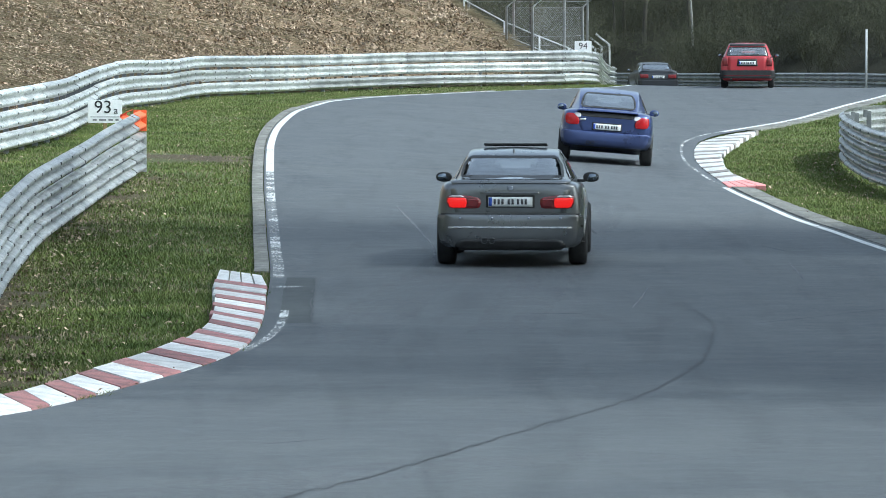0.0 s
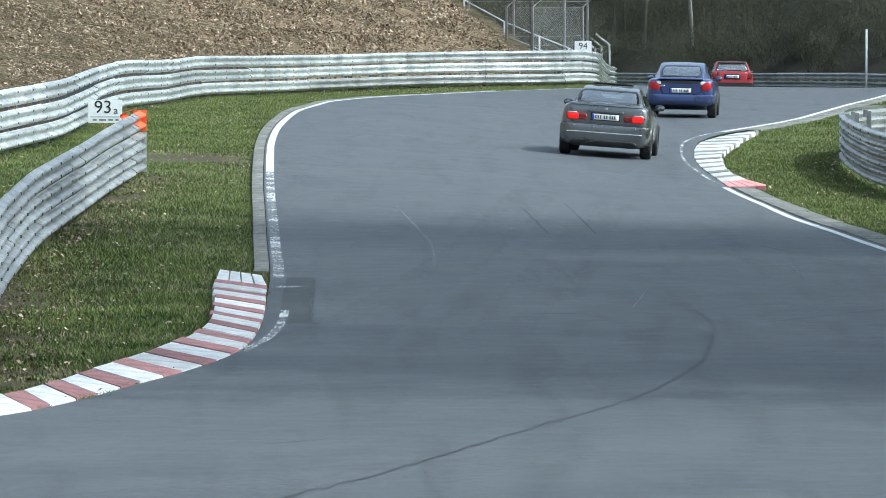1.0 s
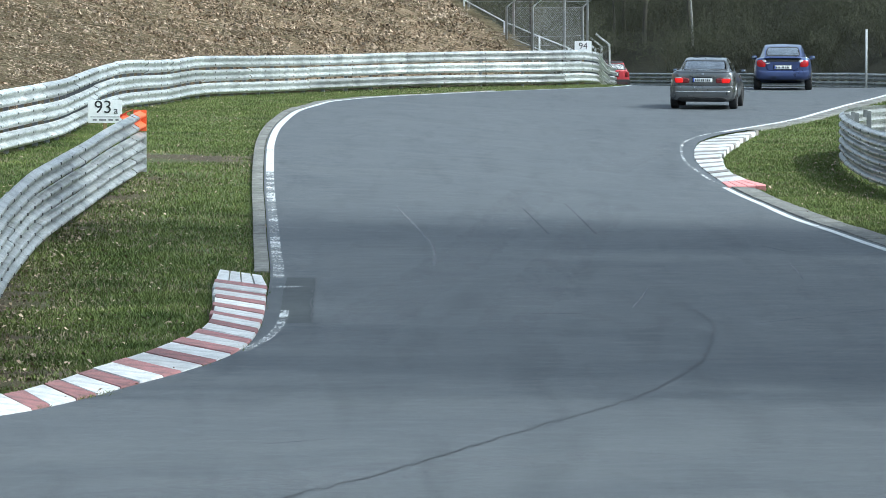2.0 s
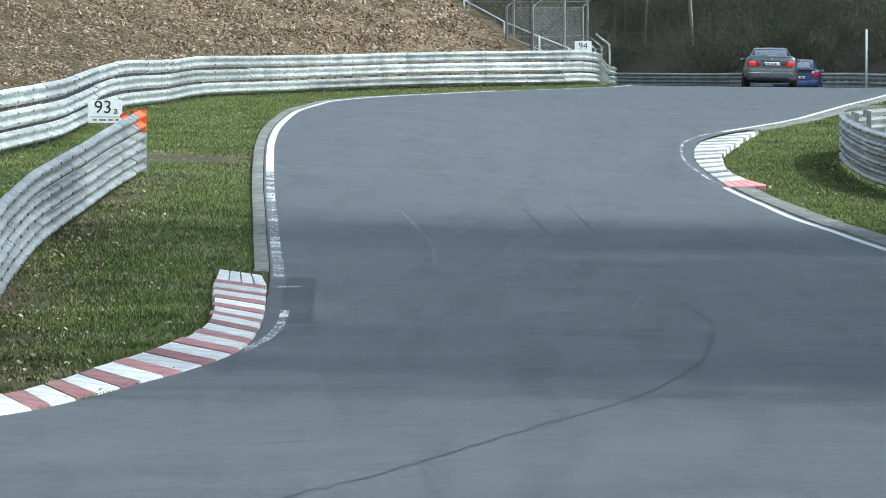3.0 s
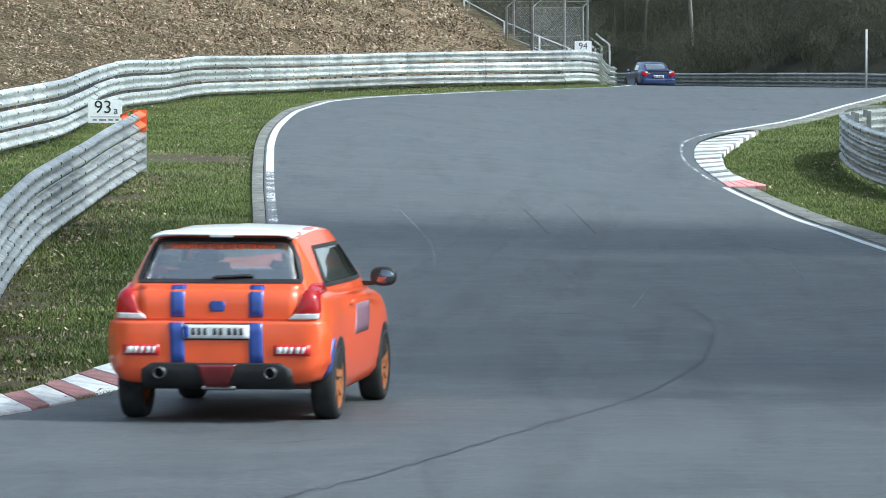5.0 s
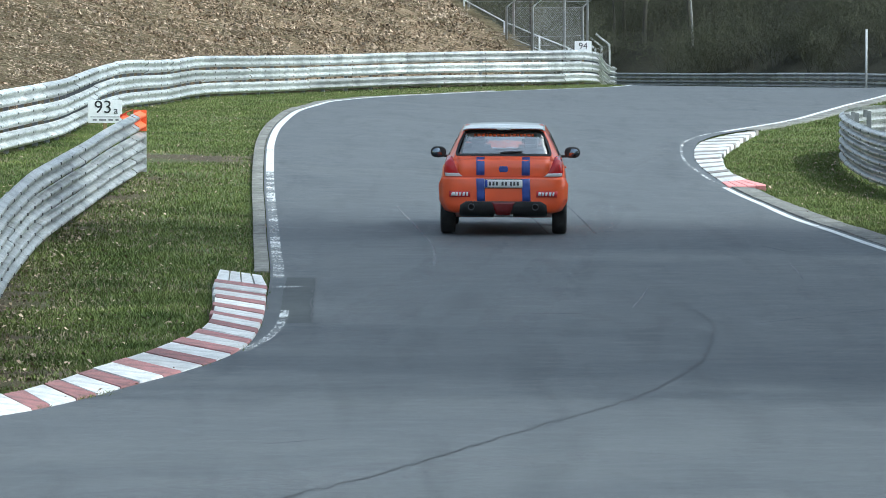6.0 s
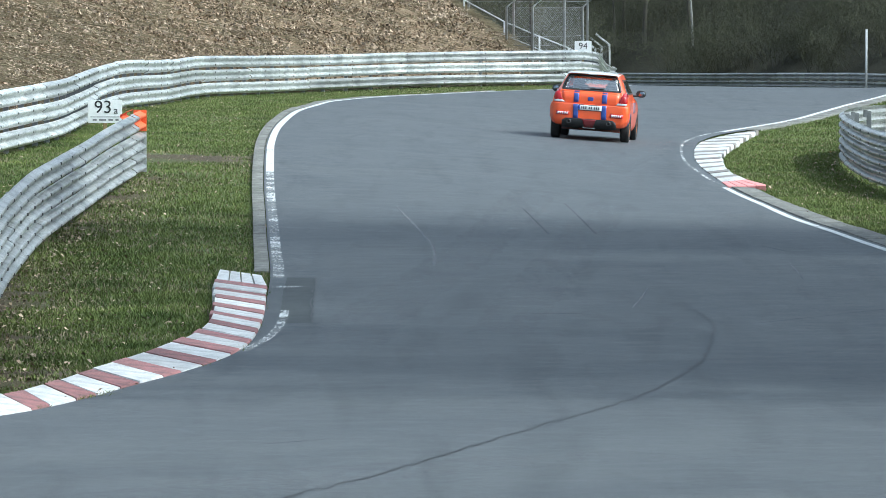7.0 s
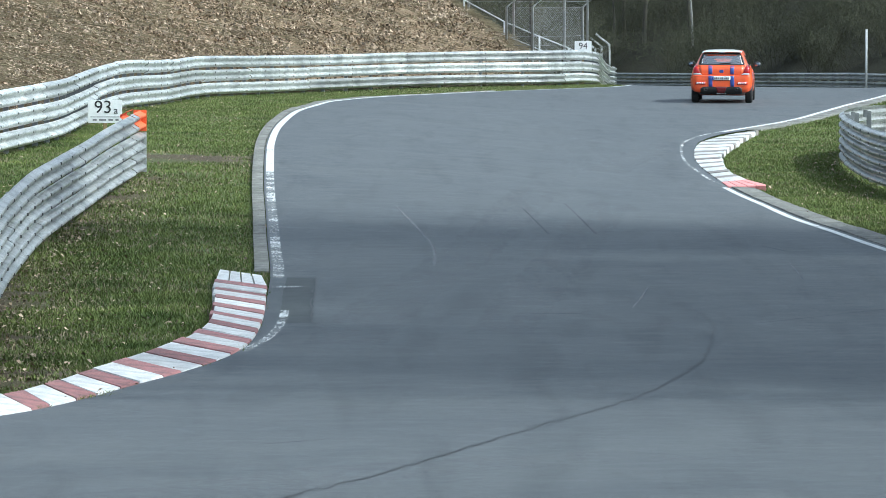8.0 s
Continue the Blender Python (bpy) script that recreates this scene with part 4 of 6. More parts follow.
def build_saloon():
    paint = car_paint("graphite_paint", (0.17, 0.175, 0.18), metal=0.8, rough=0.24)
    st = [(-2.22, 0.70, 0.34, 0.97), (-2.19, 0.80, 0.28, 1.01), (-2.08, 0.855, 0.25, 1.035, 0.03), (-1.75, 0.885, 0.23, 1.03, 0.03), (-1.35, 0.89, 0.2, 1.0, 0.03), (-0.6, 0.865, 0.18, 0.97), (0.4, 0.865, 0.18, 0.95), (1.2, 0.875, 0.2, 0.91), (1.75, 0.86, 0.22, 0.82), (2.1, 0.80, 0.26, 0.72), (2.24, 0.66, 0.32, 0.62)]
    cb = [(-1.62, 0.64, 0.62, 0.98, 1.0), (-1.35, 0.70, 0.60, 0.96, 1.14), (-0.95, 0.745, 0.575, 0.95, 1.285), (-0.5, 0.76, 0.57, 0.93, 1.335), (0.0, 0.76, 0.57, 0.92, 1.335), (0.4, 0.755, 0.58, 0.92, 1.28), (0.95, 0.73, 0.64, 0.90, 1.03), (1.2, 0.70, 0.66, 0.88, 0.93)]
    c = Car("coupe_car", "graphite grey two-door coupe with lit brake lights", paint, st, cb, 1.09, 1.0)
    c.window("rear_window", [(1.045, -0.60, 0.60), (1.07, -0.625, 0.625), (1.18, -0.60, 0.60), (1.255, -0.545, 0.545), (1.275, -0.50, 0.50)])
    c.window("side_window", [(0.985, -1.25, 0.62), (1.1, -1.15, 0.42), (1.23, -0.85, 0.15)], "right", True)
    c.window("windscreen", [(0.98, -0.62, 0.62), (1.24, -0.5, 0.5)], "front")
    # boot lid with a lip, trim, lamps, bumper
    c.panel("boot_lid", [(0.665, -0.66, 0.66), (0.70, -0.67, 0.67), (1.0, -0.73, 0.73), (1.015, -0.72, 0.72)], off=0.006, thick=0.02, nu=16)
    c.panel("boot_lip", [(1.0, -0.70, 0.70), (1.018, -0.72, 0.72), (1.032, -0.72, 0.72)], off=0.022, thick=0.045, nu=20, bulge=0.01)
    c.panel("tail_light", [(0.712, 0.41, 0.69), (0.722, 0.372, 0.735), (0.775, 0.352, 0.762), (0.825, 0.362, 0.766), (0.845, 0.40, 0.760), (0.862, 0.50, 0.735), (0.87, 0.58, 0.70)], material=M["lamp_dark"], off=0.016, both=True, bulge=0.006, label="dark red tail light housing")
    c.panel("brake_light", [(0.722, 0.545, 0.69), (0.735, 0.53, 0.725), (0.79, 0.522, 0.748), (0.825, 0.53, 0.748), (0.84, 0.55, 0.73)], material=M["brake_on"], off=0.022, both=True, bulge=0.008, label="glowing red brake light")
    c.panel("reversing_lamp", [(0.846, 0.55, 0.742), (0.868, 0.585, 0.71)], material=M["lamp_clear"], off=0.023, both=True, nu=5, label="pale upper corner of the tail light")
    c.panel("inner_light", [(0.728, 0.40, 0.512), (0.775, 0.372, 0.512), (0.825, 0.385, 0.518)], material=M["lamp_dark"], off=0.024, both=True, label="dark red inner lamp")
    c.panel("plate_recess", [(0.722, -0.29, 0.29), (0.87, -0.29, 0.29)], material=M["black_plastic"], off=0.009, thick=0.03, label="dark plate recess")
    c.panel("grip_strip", [(0.885, -0.36, 0.36), (0.91, -0.36, 0.36)], material=paint, off=0.03, thick=0.05)
    c.plate(0.265, 0.735, 0.85)
    c.panel("badge", [(0.93, -0.02, 0.02), (0.945, -0.036, 0.036), (0.965, -0.036, 0.036), (0.98, -0.02, 0.02)], material=M["badge"], off=0.012, thick=0.01, nu=4, label="round maker's badge")
    c.panel("bumper", [(0.28, -0.74, 0.74), (0.32, -0.80, 0.80), (0.45, -0.83, 0.83), (0.60, -0.835, 0.835), (0.64, -0.82, 0.82)], off=0.05, thick=0.09, nu=24, bulge=0.02)
    c.panel("bumper_groove", [(0.638, -0.80, 0.80), (0.652, -0.80, 0.80)], material=M["black_plastic"], off=0.05, thick=0.06, nu=24)
    c.panel("bumper_strip", [(0.475, -0.73, 0.73), (0.495, -0.73, 0.73)], material=M["chrome"], off=0.078, thick=0.03, nu=24, label="bright bumper strip")
    # its black also paints the dark road reflected in the lower bumper
    c.panel("lower_valance", [(0.272, -0.60, 0.60), (0.30, -0.66, 0.66), (0.345, -0.62, 0.62)], material=M["black_plastic"], off=0.074, thick=0.08, nu=16, label="dark lower bumper panel")
    for x in (-0.60, -0.22, 0.22, 0.60):
        c.panel("parking_sensor", [(0.585, x - 0.012, x + 0.012), (0.61, x - 0.012, x + 0.012)], material=M["badge"], off=0.078, thick=0.02, nu=2, per_row=1)
    for x in (-0.31, -0.22):
        c.pipe(x, 0.33, -2.22, 0.04)
    for s in (1, -1):
        c.panel("flare", [(0.35, -1.75, -0.95), (0.55, -1.72, -0.98), (0.68, -1.55, -1.15)], "right" if s > 0 else "left", paint, 0.012, 0.03)
    part("sunroof", block("sunroof", (0.78, 0.45, 0.018), M["black_plastic"], 0.006), c.root, "tilted dark glass sunroof panel", pose(0, -0.05, 1.408, -4))
    bm = bmesh.new()
    bmesh.ops.create_cone(bm, segments=8, radius1=0.05, radius2=0.005, depth=0.06)
    for v in bm.verts:
        v.co.x *= 0.4
        v.co.y = v.co.y * 1.3 - v.co.z * 0.6
    part("antenna_fin", from_bm("antenna_fin", bm, paint), c.root, at=pose(0, -0.85, 1.36))
    c.interior(-1.45, 0.85, 1.035, 1.335, 0.62)
    c.wheels(0.795, 1.33, -1.35, 0.325, 0.225, 0.232, M["dark_alloy"], 5)
    c.mirrors(0.92, 0.62, 0.985, M["black_plastic"], (0.20, 0.11, 0.125))
    return c.root


def build_coupe():
    paint = car_paint("blue_paint", (0.06, 0.085, 0.22), metal=0.6, rough=0.25)
    st = [(-2.0, 0.62, 0.42, 0.88), (-1.96, 0.76, 0.38, 0.95), (-1.85, 0.84, 0.34, 0.99, 0.03), (-1.55, 0.875, 0.29, 1.0, 0.03), (-1.1, 0.882, 0.2, 0.98), (-0.4, 0.865, 0.18, 0.95), (0.4, 0.865, 0.18, 0.93), (1.1, 0.88, 0.2, 0.90), (1.55, 0.85, 0.22, 0.80), (1.88, 0.74, 0.28, 0.68), (2.02, 0.5, 0.34, 0.58)]
    cb = [(-1.72, 0.55, 0.52, 0.96, 0.98), (-1.5, 0.62, 0.55, 0.95, 1.07), (-1.05, 0.71, 0.57, 0.94, 1.225), (-0.5, 0.755, 0.58, 0.92, 1.315), (0.0, 0.76, 0.58, 0.91, 1.325), (0.35, 0.75, 0.585, 0.91, 1.26), (0.85, 0.73, 0.63, 0.90, 1.03), (1.1, 0.69, 0.64, 0.87, 0.92)]
    c = Car("coupe_car", "dark blue rounded sports coupe with a rear spoiler", paint, st, cb, 1.16, 0.98)
    c.window("rear_window", [(1.03, -0.47, 0.47), (1.06, -0.52, 0.52), (1.15, -0.515, 0.515), (1.24, -0.47, 0.47), (1.268, -0.40, 0.40)])
    c.window("side_window", [(0.965, -1.0, 0.6), (1.1, -0.85, 0.38), (1.22, -0.55, 0.12)], "right", True)
    c.window("windscreen", [(0.98, -0.6, 0.6), (1.23, -0.5, 0.5)], "front")
    c.panel("boot_lid", [(0.60, -0.46, 0.46), (0.70, -0.52, 0.52), (0.86, -0.54, 0.54), (0.94, -0.5, 0.5)], off=0.006, thick=0.02, nu=16)
    c.panel("tail_light", [(0.712, 0.56, 0.70), (0.735, 0.53, 0.765), (0.80, 0.525, 0.785), (0.86, 0.555, 0.785), (0.90, 0.60, 0.77), (0.915, 0.65, 0.74)], material=M["lamp_red"], off=0.014, both=True, bulge=0.01, label="glowing red tail light")
    c.panel("reversing_lamp", [(0.855, 0.515, 0.555), (0.88, 0.50, 0.60), (0.915, 0.505, 0.63), (0.93, 0.53, 0.60)], material=M["lamp_clear"], off=0.02, both=True, nu=5, label="clear reversing lamp")
    sp = part("spoiler", mesh_of("spoiler", *loft([[(0, y, z), (0.5, y, z - 0.005), (0.58, y, z - 0.02), (0.58, y, z), (0.5, y, z + 0.02), (0, y, z + 0.03)] for y, z in ((-2.03, 0.985), (-1.97, 1.0), (-1.85, 1.0), (-1.78, 0.985))]), paint, True), c.root, "blue boot spoiler on two stays")
    for x in (-0.42, 0.42):
        part("spoiler_stay", block("spoiler_stay", (0.06, 0.08, 0.09), M["black_plastic"], 0.01), sp, at=pose(x, -1.89, 0.955))
    # black panel on the skin paints the shade below the spoiler
    c.panel("spoiler_gap", [(0.875, -0.46, 0.46), (0.90, -0.52, 0.52), (0.965, -0.53, 0.53)], material=M["black_plastic"], off=0.012, thick=0.02, nu=14, label="black panel for the shade under the spoiler")
    c.panel("plate_recess", [(0.625, -0.27, 0.27), (0.64, -0.285, 0.285), (0.76, -0.285, 0.285), (0.775, -0.27, 0.27)], material=M["black_plastic"], off=0.010, thick=0.03, label="dark plate recess")
    c.plate(0.262, 0.645, 0.755)
    c.panel("bumper", [(0.345, -0.66, 0.66), (0.37, -0.76, 0.76), (0.45, -0.82, 0.82), (0.56, -0.83, 0.83), (0.60, -0.80, 0.80)], off=0.035, thick=0.07, nu=24, bulge=0.02)
    c.panel("lower_valance", [(0.325, -0.50, 0.50), (0.355, -0.60, 0.60)], material=M["black_plastic"], off=0.04, thick=0.08, nu=16, label="dark lower bumper panel")
    for x in (-0.33, -0.25):
        c.pipe(x, 0.39, -2.0, 0.04, material=M["black_plastic"])
    c.panel("letter_badge", [(0.80, -0.52, -0.40), (0.835, -0.52, -0.40)], material=M["chrome"], off=0.012, thick=0.008, nu=3, label="small bright badge")
    c.interior(-1.35, 0.8, 1.02, 1.32, 0.58)
    c.wheels(0.785, 1.2, -1.22, 0.318, 0.225, 0.225, M["alloy"], 6)
    c.mirrors(0.895, 0.55, 0.97, paint, (0.18, 0.11, 0.125))
    return c.root


def build_red():
    paint = car_paint("red_paint", (0.42, 0.025, 0.035), metal=0.05, rough=0.4, flake=0.1)
    st = [(-1.93, 0.72, 0.34, 0.94), (-1.90, 0.80, 0.28, 0.975), (-1.8, 0.83, 0.24, 0.98), (-1.3, 0.835, 0.2, 0.97), (-0.4, 0.825, 0.18, 0.95), (0.4, 0.825, 0.18, 0.94), (1.1, 0.825, 0.2, 0.90), (1.6, 0.81, 0.22, 0.82), (1.9, 0.76, 0.26, 0.74), (1.99, 0.7, 0.3, 0.66)]
    cb = [(-1.86, 0.74, 0.68, 0.93, 0.99), (-1.72, 0.75, 0.63, 0.93, 1.2), (-1.55, 0.76, 0.61, 0.93, 1.355), (-1.1, 0.77, 0.605, 0.93, 1.395), (-0.4, 0.77, 0.60, 0.92, 1.40), (0.05, 0.765, 0.60, 0.92, 1.36), (0.55, 0.75, 0.66, 0.91, 1.08), (0.85, 0.73, 0.68, 0.89, 0.94)]
    c = Car("hatchback_car", "bright red boxy old hatchback with black bumper", paint, st, cb)
    c.window("rear_window", [(1.0, -0.645, 0.645), (1.04, -0.65, 0.65), (1.2, -0.60, 0.60), (1.28, -0.56, 0.56)])
    c.window("side_window", [(0.99, -1.55, 0.4), (1.15, -1.45, 0.25), (1.29, -1.3, 0.05)], "right", True)
    c.window("windscreen", [(1.0, -0.64, 0.64), (1.3, -0.54, 0.54)], "front")
    c.panel("tailgate", [(0.55, -0.60, 0.60), (0.62, -0.62, 0.62), (0.95, -0.60, 0.60), (0.975, -0.60, 0.60)], off=0.006, thick=0.02)
    c.panel("tail_light", [(0.69, 0.60, 0.77), (0.95, 0.63, 0.77)], material=M["lamp_dark"], off=0.016, both=True, label="dark red tail light")
    c.panel("plate_recess", [(0.68, -0.33, 0.33), (0.90, -0.30, 0.30)], material=M["black_plastic"], off=0.01, label="dark plate recess")
    c.plate(0.26, 0.73, 0.84)
    c.panel("roof_spoiler", [(1.30, -0.55, 0.55), (1.36, -0.56, 0.56)], material=M["black_plastic"], off=0.03, thick=0.05, nu=14)
    c.panel("bumper", [(0.32, -0.78, 0.78), (0.36, -0.81, 0.81), (0.52, -0.81, 0.81), (0.555, -0.79, 0.79)], material=M["black_plastic"], off=0.07, thick=0.1, nu=20, label="black plastic bumper")
    c.panel("bumper_strip", [(0.385, -0.72, 0.72), (0.40, -0.72, 0.72)], material=M["lamp_dark"], off=0.074, thick=0.02, nu=20, label="thin red bumper strip")
    c.panel("wiper", [(1.0, -0.22, -0.2), (1.03, -0.2, 0.36), (1.045, 0.3, 0.36)], material=M["black_plastic"], off=0.025, thick=0.012)
    c.pipe(-0.5, 0.27, -1.95, 0.03)
    c.interior(-1.6, 0.55, 0.985, 1.40, 0.66)
    c.wheels(0.735, 1.24, -1.24, 0.29, 0.19, 0.19, M["alloy"], 8)
    c.mirrors(0.90, 0.45, 1.0, M["black_plastic"], (0.16, 0.09, 0.11))
    return c.root


def build_black():
    paint = car_paint("black_paint", (0.018, 0.02, 0.026), metal=0.2, rough=0.3)
    st = [(-2.12, 0.72, 0.36, 0.93), (-2.08, 0.80, 0.29, 0.97), (-1.95, 0.84, 0.25, 0.985), (-1.4, 0.85, 0.2, 0.97), (-0.4, 0.845, 0.18, 0.95), (0.5, 0.845, 0.18, 0.93), (1.3, 0.845, 0.2, 0.88), (1.8, 0.82, 0.22, 0.80), (2.1, 0.7, 0.28, 0.68)]
    cb = [(-1.75, 0.66, 0.62, 0.95, 0.98), (-1.45, 0.71, 0.60, 0.94, 1.13), (-1.05, 0.735, 0.585, 0.93, 1.28), (-0.5, 0.745, 0.58, 0.92, 1.325), (0.0, 0.745, 0.58, 0.91, 1.32), (0.4, 0.74, 0.59, 0.91, 1.26), (0.95, 0.71, 0.64, 0.89, 1.0)]
    c = Car("saloon_car", "black older saloon car with a pale rear window", paint, st, cb)
    c.window("rear_window", [(1.0, -0.64, 0.64), (1.1, -0.62, 0.62), (1.26, -0.53, 0.53)])
    c.window("side_window", [(0.97, -1.3, 0.55), (1.1, -1.2, 0.35), (1.22, -0.95, 0.1)], "right", True)
    c.window("windscreen", [(0.97, -0.6, 0.6), (1.23, -0.5, 0.5)], "front")
    c.panel("tail_light", [(0.66, 0.42, 0.75), (0.82, 0.42, 0.77)], material=M["lamp_dark"], off=0.014, both=True, label="dark red tail light")
    c.plate(0.26, 0.66, 0.77)
    c.panel("boot_lip", [(0.93, -0.7, 0.7), (0.965, -0.7, 0.7)], off=0.03, thick=0.05, nu=16)
    c.panel("bumper", [(0.28, -0.76, 0.76), (0.34, -0.81, 0.81), (0.52, -0.82, 0.82), (0.57, -0.8, 0.8)], off=0.05, thick=0.08, nu=20)
    c.pipe(0.5, 0.28, -2.14, 0.03)
    c.interior(-1.5, 0.8, 1.0, 1.325, 0.62)
    c.wheels(0.76, 1.3, -1.28, 0.305, 0.2, 0.2, M["alloy"], 8)
    c.mirrors(0.92, 0.6, 0.98, M["black_plastic"], (0.17, 0.09, 0.11))
    return c.root


def build_orange():
    paint = car_paint("orange_paint", (0.86, 0.105, 0.018), metal=0.05, rough=0.35, flake=0.1)
    white = car_paint("white_roof_paint", (0.78, 0.79, 0.79), metal=0.0, rough=0.35, flake=0.05)
    blue = plain("blue_stripe_film", (0.035, 0.07, 0.30), 0.35, 0, 0.3)
    st = [(-1.88, 0.70, 0.40, 0.93), (-1.85, 0.79, 0.36, 1.0), (-1.72, 0.84, 0.33, 1.02), (-1.25, 0.85, 0.27, 1.02), (-0.4, 0.84, 0.18, 0.99), (0.4, 0.84, 0.18, 0.97), (1.1, 0.845, 0.2, 0.93), (1.55, 0.82, 0.22, 0.84), (1.82, 0.72, 0.26, 0.72), (1.92, 0.55, 0.3, 0.64)]
    cb = [(-1.80, 0.72, 0.67, 0.97, 1.04), (-1.66, 0.745, 0.61, 0.97, 1.25), (-1.52, 0.765, 0.575, 0.97, 1.42), (-1.1, 0.785, 0.575, 0.96, 1.455), (-0.4, 0.79, 0.58, 0.95, 1.47), (0.15, 0.785, 0.585, 0.94, 1.42), (0.75, 0.76, 0.66, 0.93, 1.12), (1.15, 0.73, 0.68, 0.90, 0.97)]
    c = Car("hatchback_car", "orange small hatchback, white roof and twin blue stripes", paint, st, cb)
    c.window("rear_window", [(1.072, -0.635, 0.635), (1.10, -0.645, 0.645), (1.25, -0.60, 0.60), (1.36, -0.548, 0.548), (1.395, -0.52, 0.52), (1.408, -0.47, 0.47)])
    c.interior(-1.6, 0.75, 1.035, 1.46, 0.66)
    c.window("side_window", [(1.03, -1.45, 0.55), (1.16, -1.35, 0.42), (1.34, -1.15, 0.1)], "right", True)
    c.window("windscreen", [(1.02, -0.64, 0.64), (1.33, -0.54, 0.54)], "front")
    # pale lettering strip on the rear window as bars
    x = -0.40
    rng = random.Random(3)
    while x < 0.38:
        w = rng.choice((0.028, 0.036, 0.044))
        c.panel("lettering_bar", [(1.328, x, x + w), (1.36, x, x + w)], material=paint, off=0.012, thick=0.006, nu=2, per_row=1)
        x += w + 0.014
    roof_rows = [(y, -0.55, 0.55) for y in (-1.5, -1.0, -0.4, 0.05)]
    grid = []
    for y, a, b in roof_rows:
        grid.append([c.shell.on(a + (b - a) * i / 12, y, "top") for i in range(13)])
    verts = [p + n * 0.006 for r in grid for p, n in r]
    k = len(verts)
    verts += [p - n * 0.01 for r in grid for p, n in r]
    rim = [i for i in range(13)] + [13 * j + 12 for j in range(1, 4)] + [39 + i for i in range(11, -1, -1)] + [26, 13]
    faces = [(j * 13 + i, j * 13 + i + 1, (j + 1) * 13 + i + 1, (j + 1) * 13 + i) for j in range(3) for i in range(12)]
    faces += [(a, a + k, b + k, b) for a, b in zip(rim, rim[1:] + rim[:1])]
    part("roof", mesh_of("roof", verts, faces, white, True), c.root, "white painted roof")
    sp = loft([[(0, y, z - 0.012), (0.46, y, z - 0.015), (0.54, y, z - 0.04), (0.55, y, z - 0.028), (0.46, y, z), (0, y, z + 0.012)] for y, z in ((-1.70, 1.448), (-1.66, 1.455), (-1.55, 1.461), (-1.4, 1.468))])
    spo = part("roof_spoiler", mesh_of("roof_spoiler", sp[0], sp[1], white, True), c.root, "white roof spoiler above the rear window")
    part("brake_lamp", block("brake_lamp", (0.18, 0.02, 0.018), M["lamp_clear"], 0.004), spo, "small clear high-level lamp", pose(0, -1.70, 1.43))
    c.panel("wiper", [(1.10, -0.06, -0.04), (1.115, -0.03, 0.26), (1.125, 0.2, 0.24)], material=M["black_plastic"], off=0.03, thick=0.015)
    # hatch and bumper
    c.panel("tailgate", [(0.80, -0.60, 0.60), (0.82, -0.61, 0.61), (1.0, -0.62, 0.62), (1.055, -0.62, 0.62)], off=0.012, thick=0.02, nu=16)
    c.panel("bumper", [(0.345, -0.66, 0.66), (0.37, -0.76, 0.76), (0.48, -0.82, 0.82), (0.68, -0.83, 0.83), (0.785, -0.80, 0.80)], off=0.045, thick=0.08, nu=24, bulge=0.02)
    for x0 in (-0.365, 0.245):
        c.panel("stripe", [(0.815, x0, x0 + 0.11), (1.05, x0, x0 + 0.11)], material=blue, off=0.018, thick=0.01, nu=3, label="blue stripe on the tailgate")
        c.panel("stripe", [(0.47, x0 + 0.012, x0 + 0.122), (0.775, x0, x0 + 0.11)], material=blue, off=0.073, thick=0.03, nu=3, label="blue stripe on the bumper")
    c.panel("tail_light", [(0.80, 0.55, 0.775), (0.87, 0.615, 0.785), (0.98, 0.66, 0.775), (1.06, 0.69, 0.74)], material=M["lamp_red"], off=0.022, both=True, bulge=0.015, label="red tail light")
    c.panel("reversing_lamp", [(0.802, 0.55, 0.765), (0.845, 0.60, 0.77)], material=M["lamp_clear"], off=0.036, both=True, label="clear lower lamp")
    c.plate(0.257, 0.655, 0.76, 0.075)
    c.panel("badge", [(0.86, -0.05, 0.05), (0.90, -0.065, 0.065), (0.94, -0.05, 0.05)], material=blue, off=0.018, thick=0.008, nu=6, label="faded maker's badge")
    red_film = plain("red_sticker_film", (0.52, 0.02, 0.025), 0.35)
    for s in (-1, 1):
        p = c.panel("sticker", [(0.525, s * 0.58 - 0.135, s * 0.58 + 0.135), (0.607, s * 0.58 - 0.135, s * 0.58 + 0.135)], material=red_film, off=0.071, thick=0.008, nu=6, per_row=1, label="red sticker with white bars")
        for i, w in enumerate((0.05, 0.04, 0.035, 0.04, 0.03)):
            x0 = s * 0.58 - 0.115 + i * 0.048
            c.panel("sticker_bar", [(0.542, x0, x0 + w * 0.8), (0.592, x0 + 0.008, x0 + 0.008 + w * 0.8)], material=M["plate"], off=0.075, thick=0.006, nu=2, per_row=1, parent=p)
    c.panel("diffuser", [(0.328, -0.56, 0.56), (0.35, -0.59, 0.59), (0.42, -0.58, 0.58), (0.468, -0.50, 0.50)], material=M["black_plastic"], off=0.075, thick=0.08, nu=20, label="black lower diffuser")
    c.panel("fog_lamp", [(0.355, -0.09, 0.09), (0.38, -0.11, 0.11), (0.455, -0.16, 0.16)], material=M["lamp_dark"], off=0.09, thick=0.03, label="dark red rear fog lamp")
    c.panel("diffuser_lip", [(0.34, -0.13, 0.13), (0.353, -0.13, 0.13)], material=M["chrome"], off=0.094, thick=0.03)
    for x in (-0.43, 0.43):
        c.pipe(x, 0.395, -1.96, 0.045)
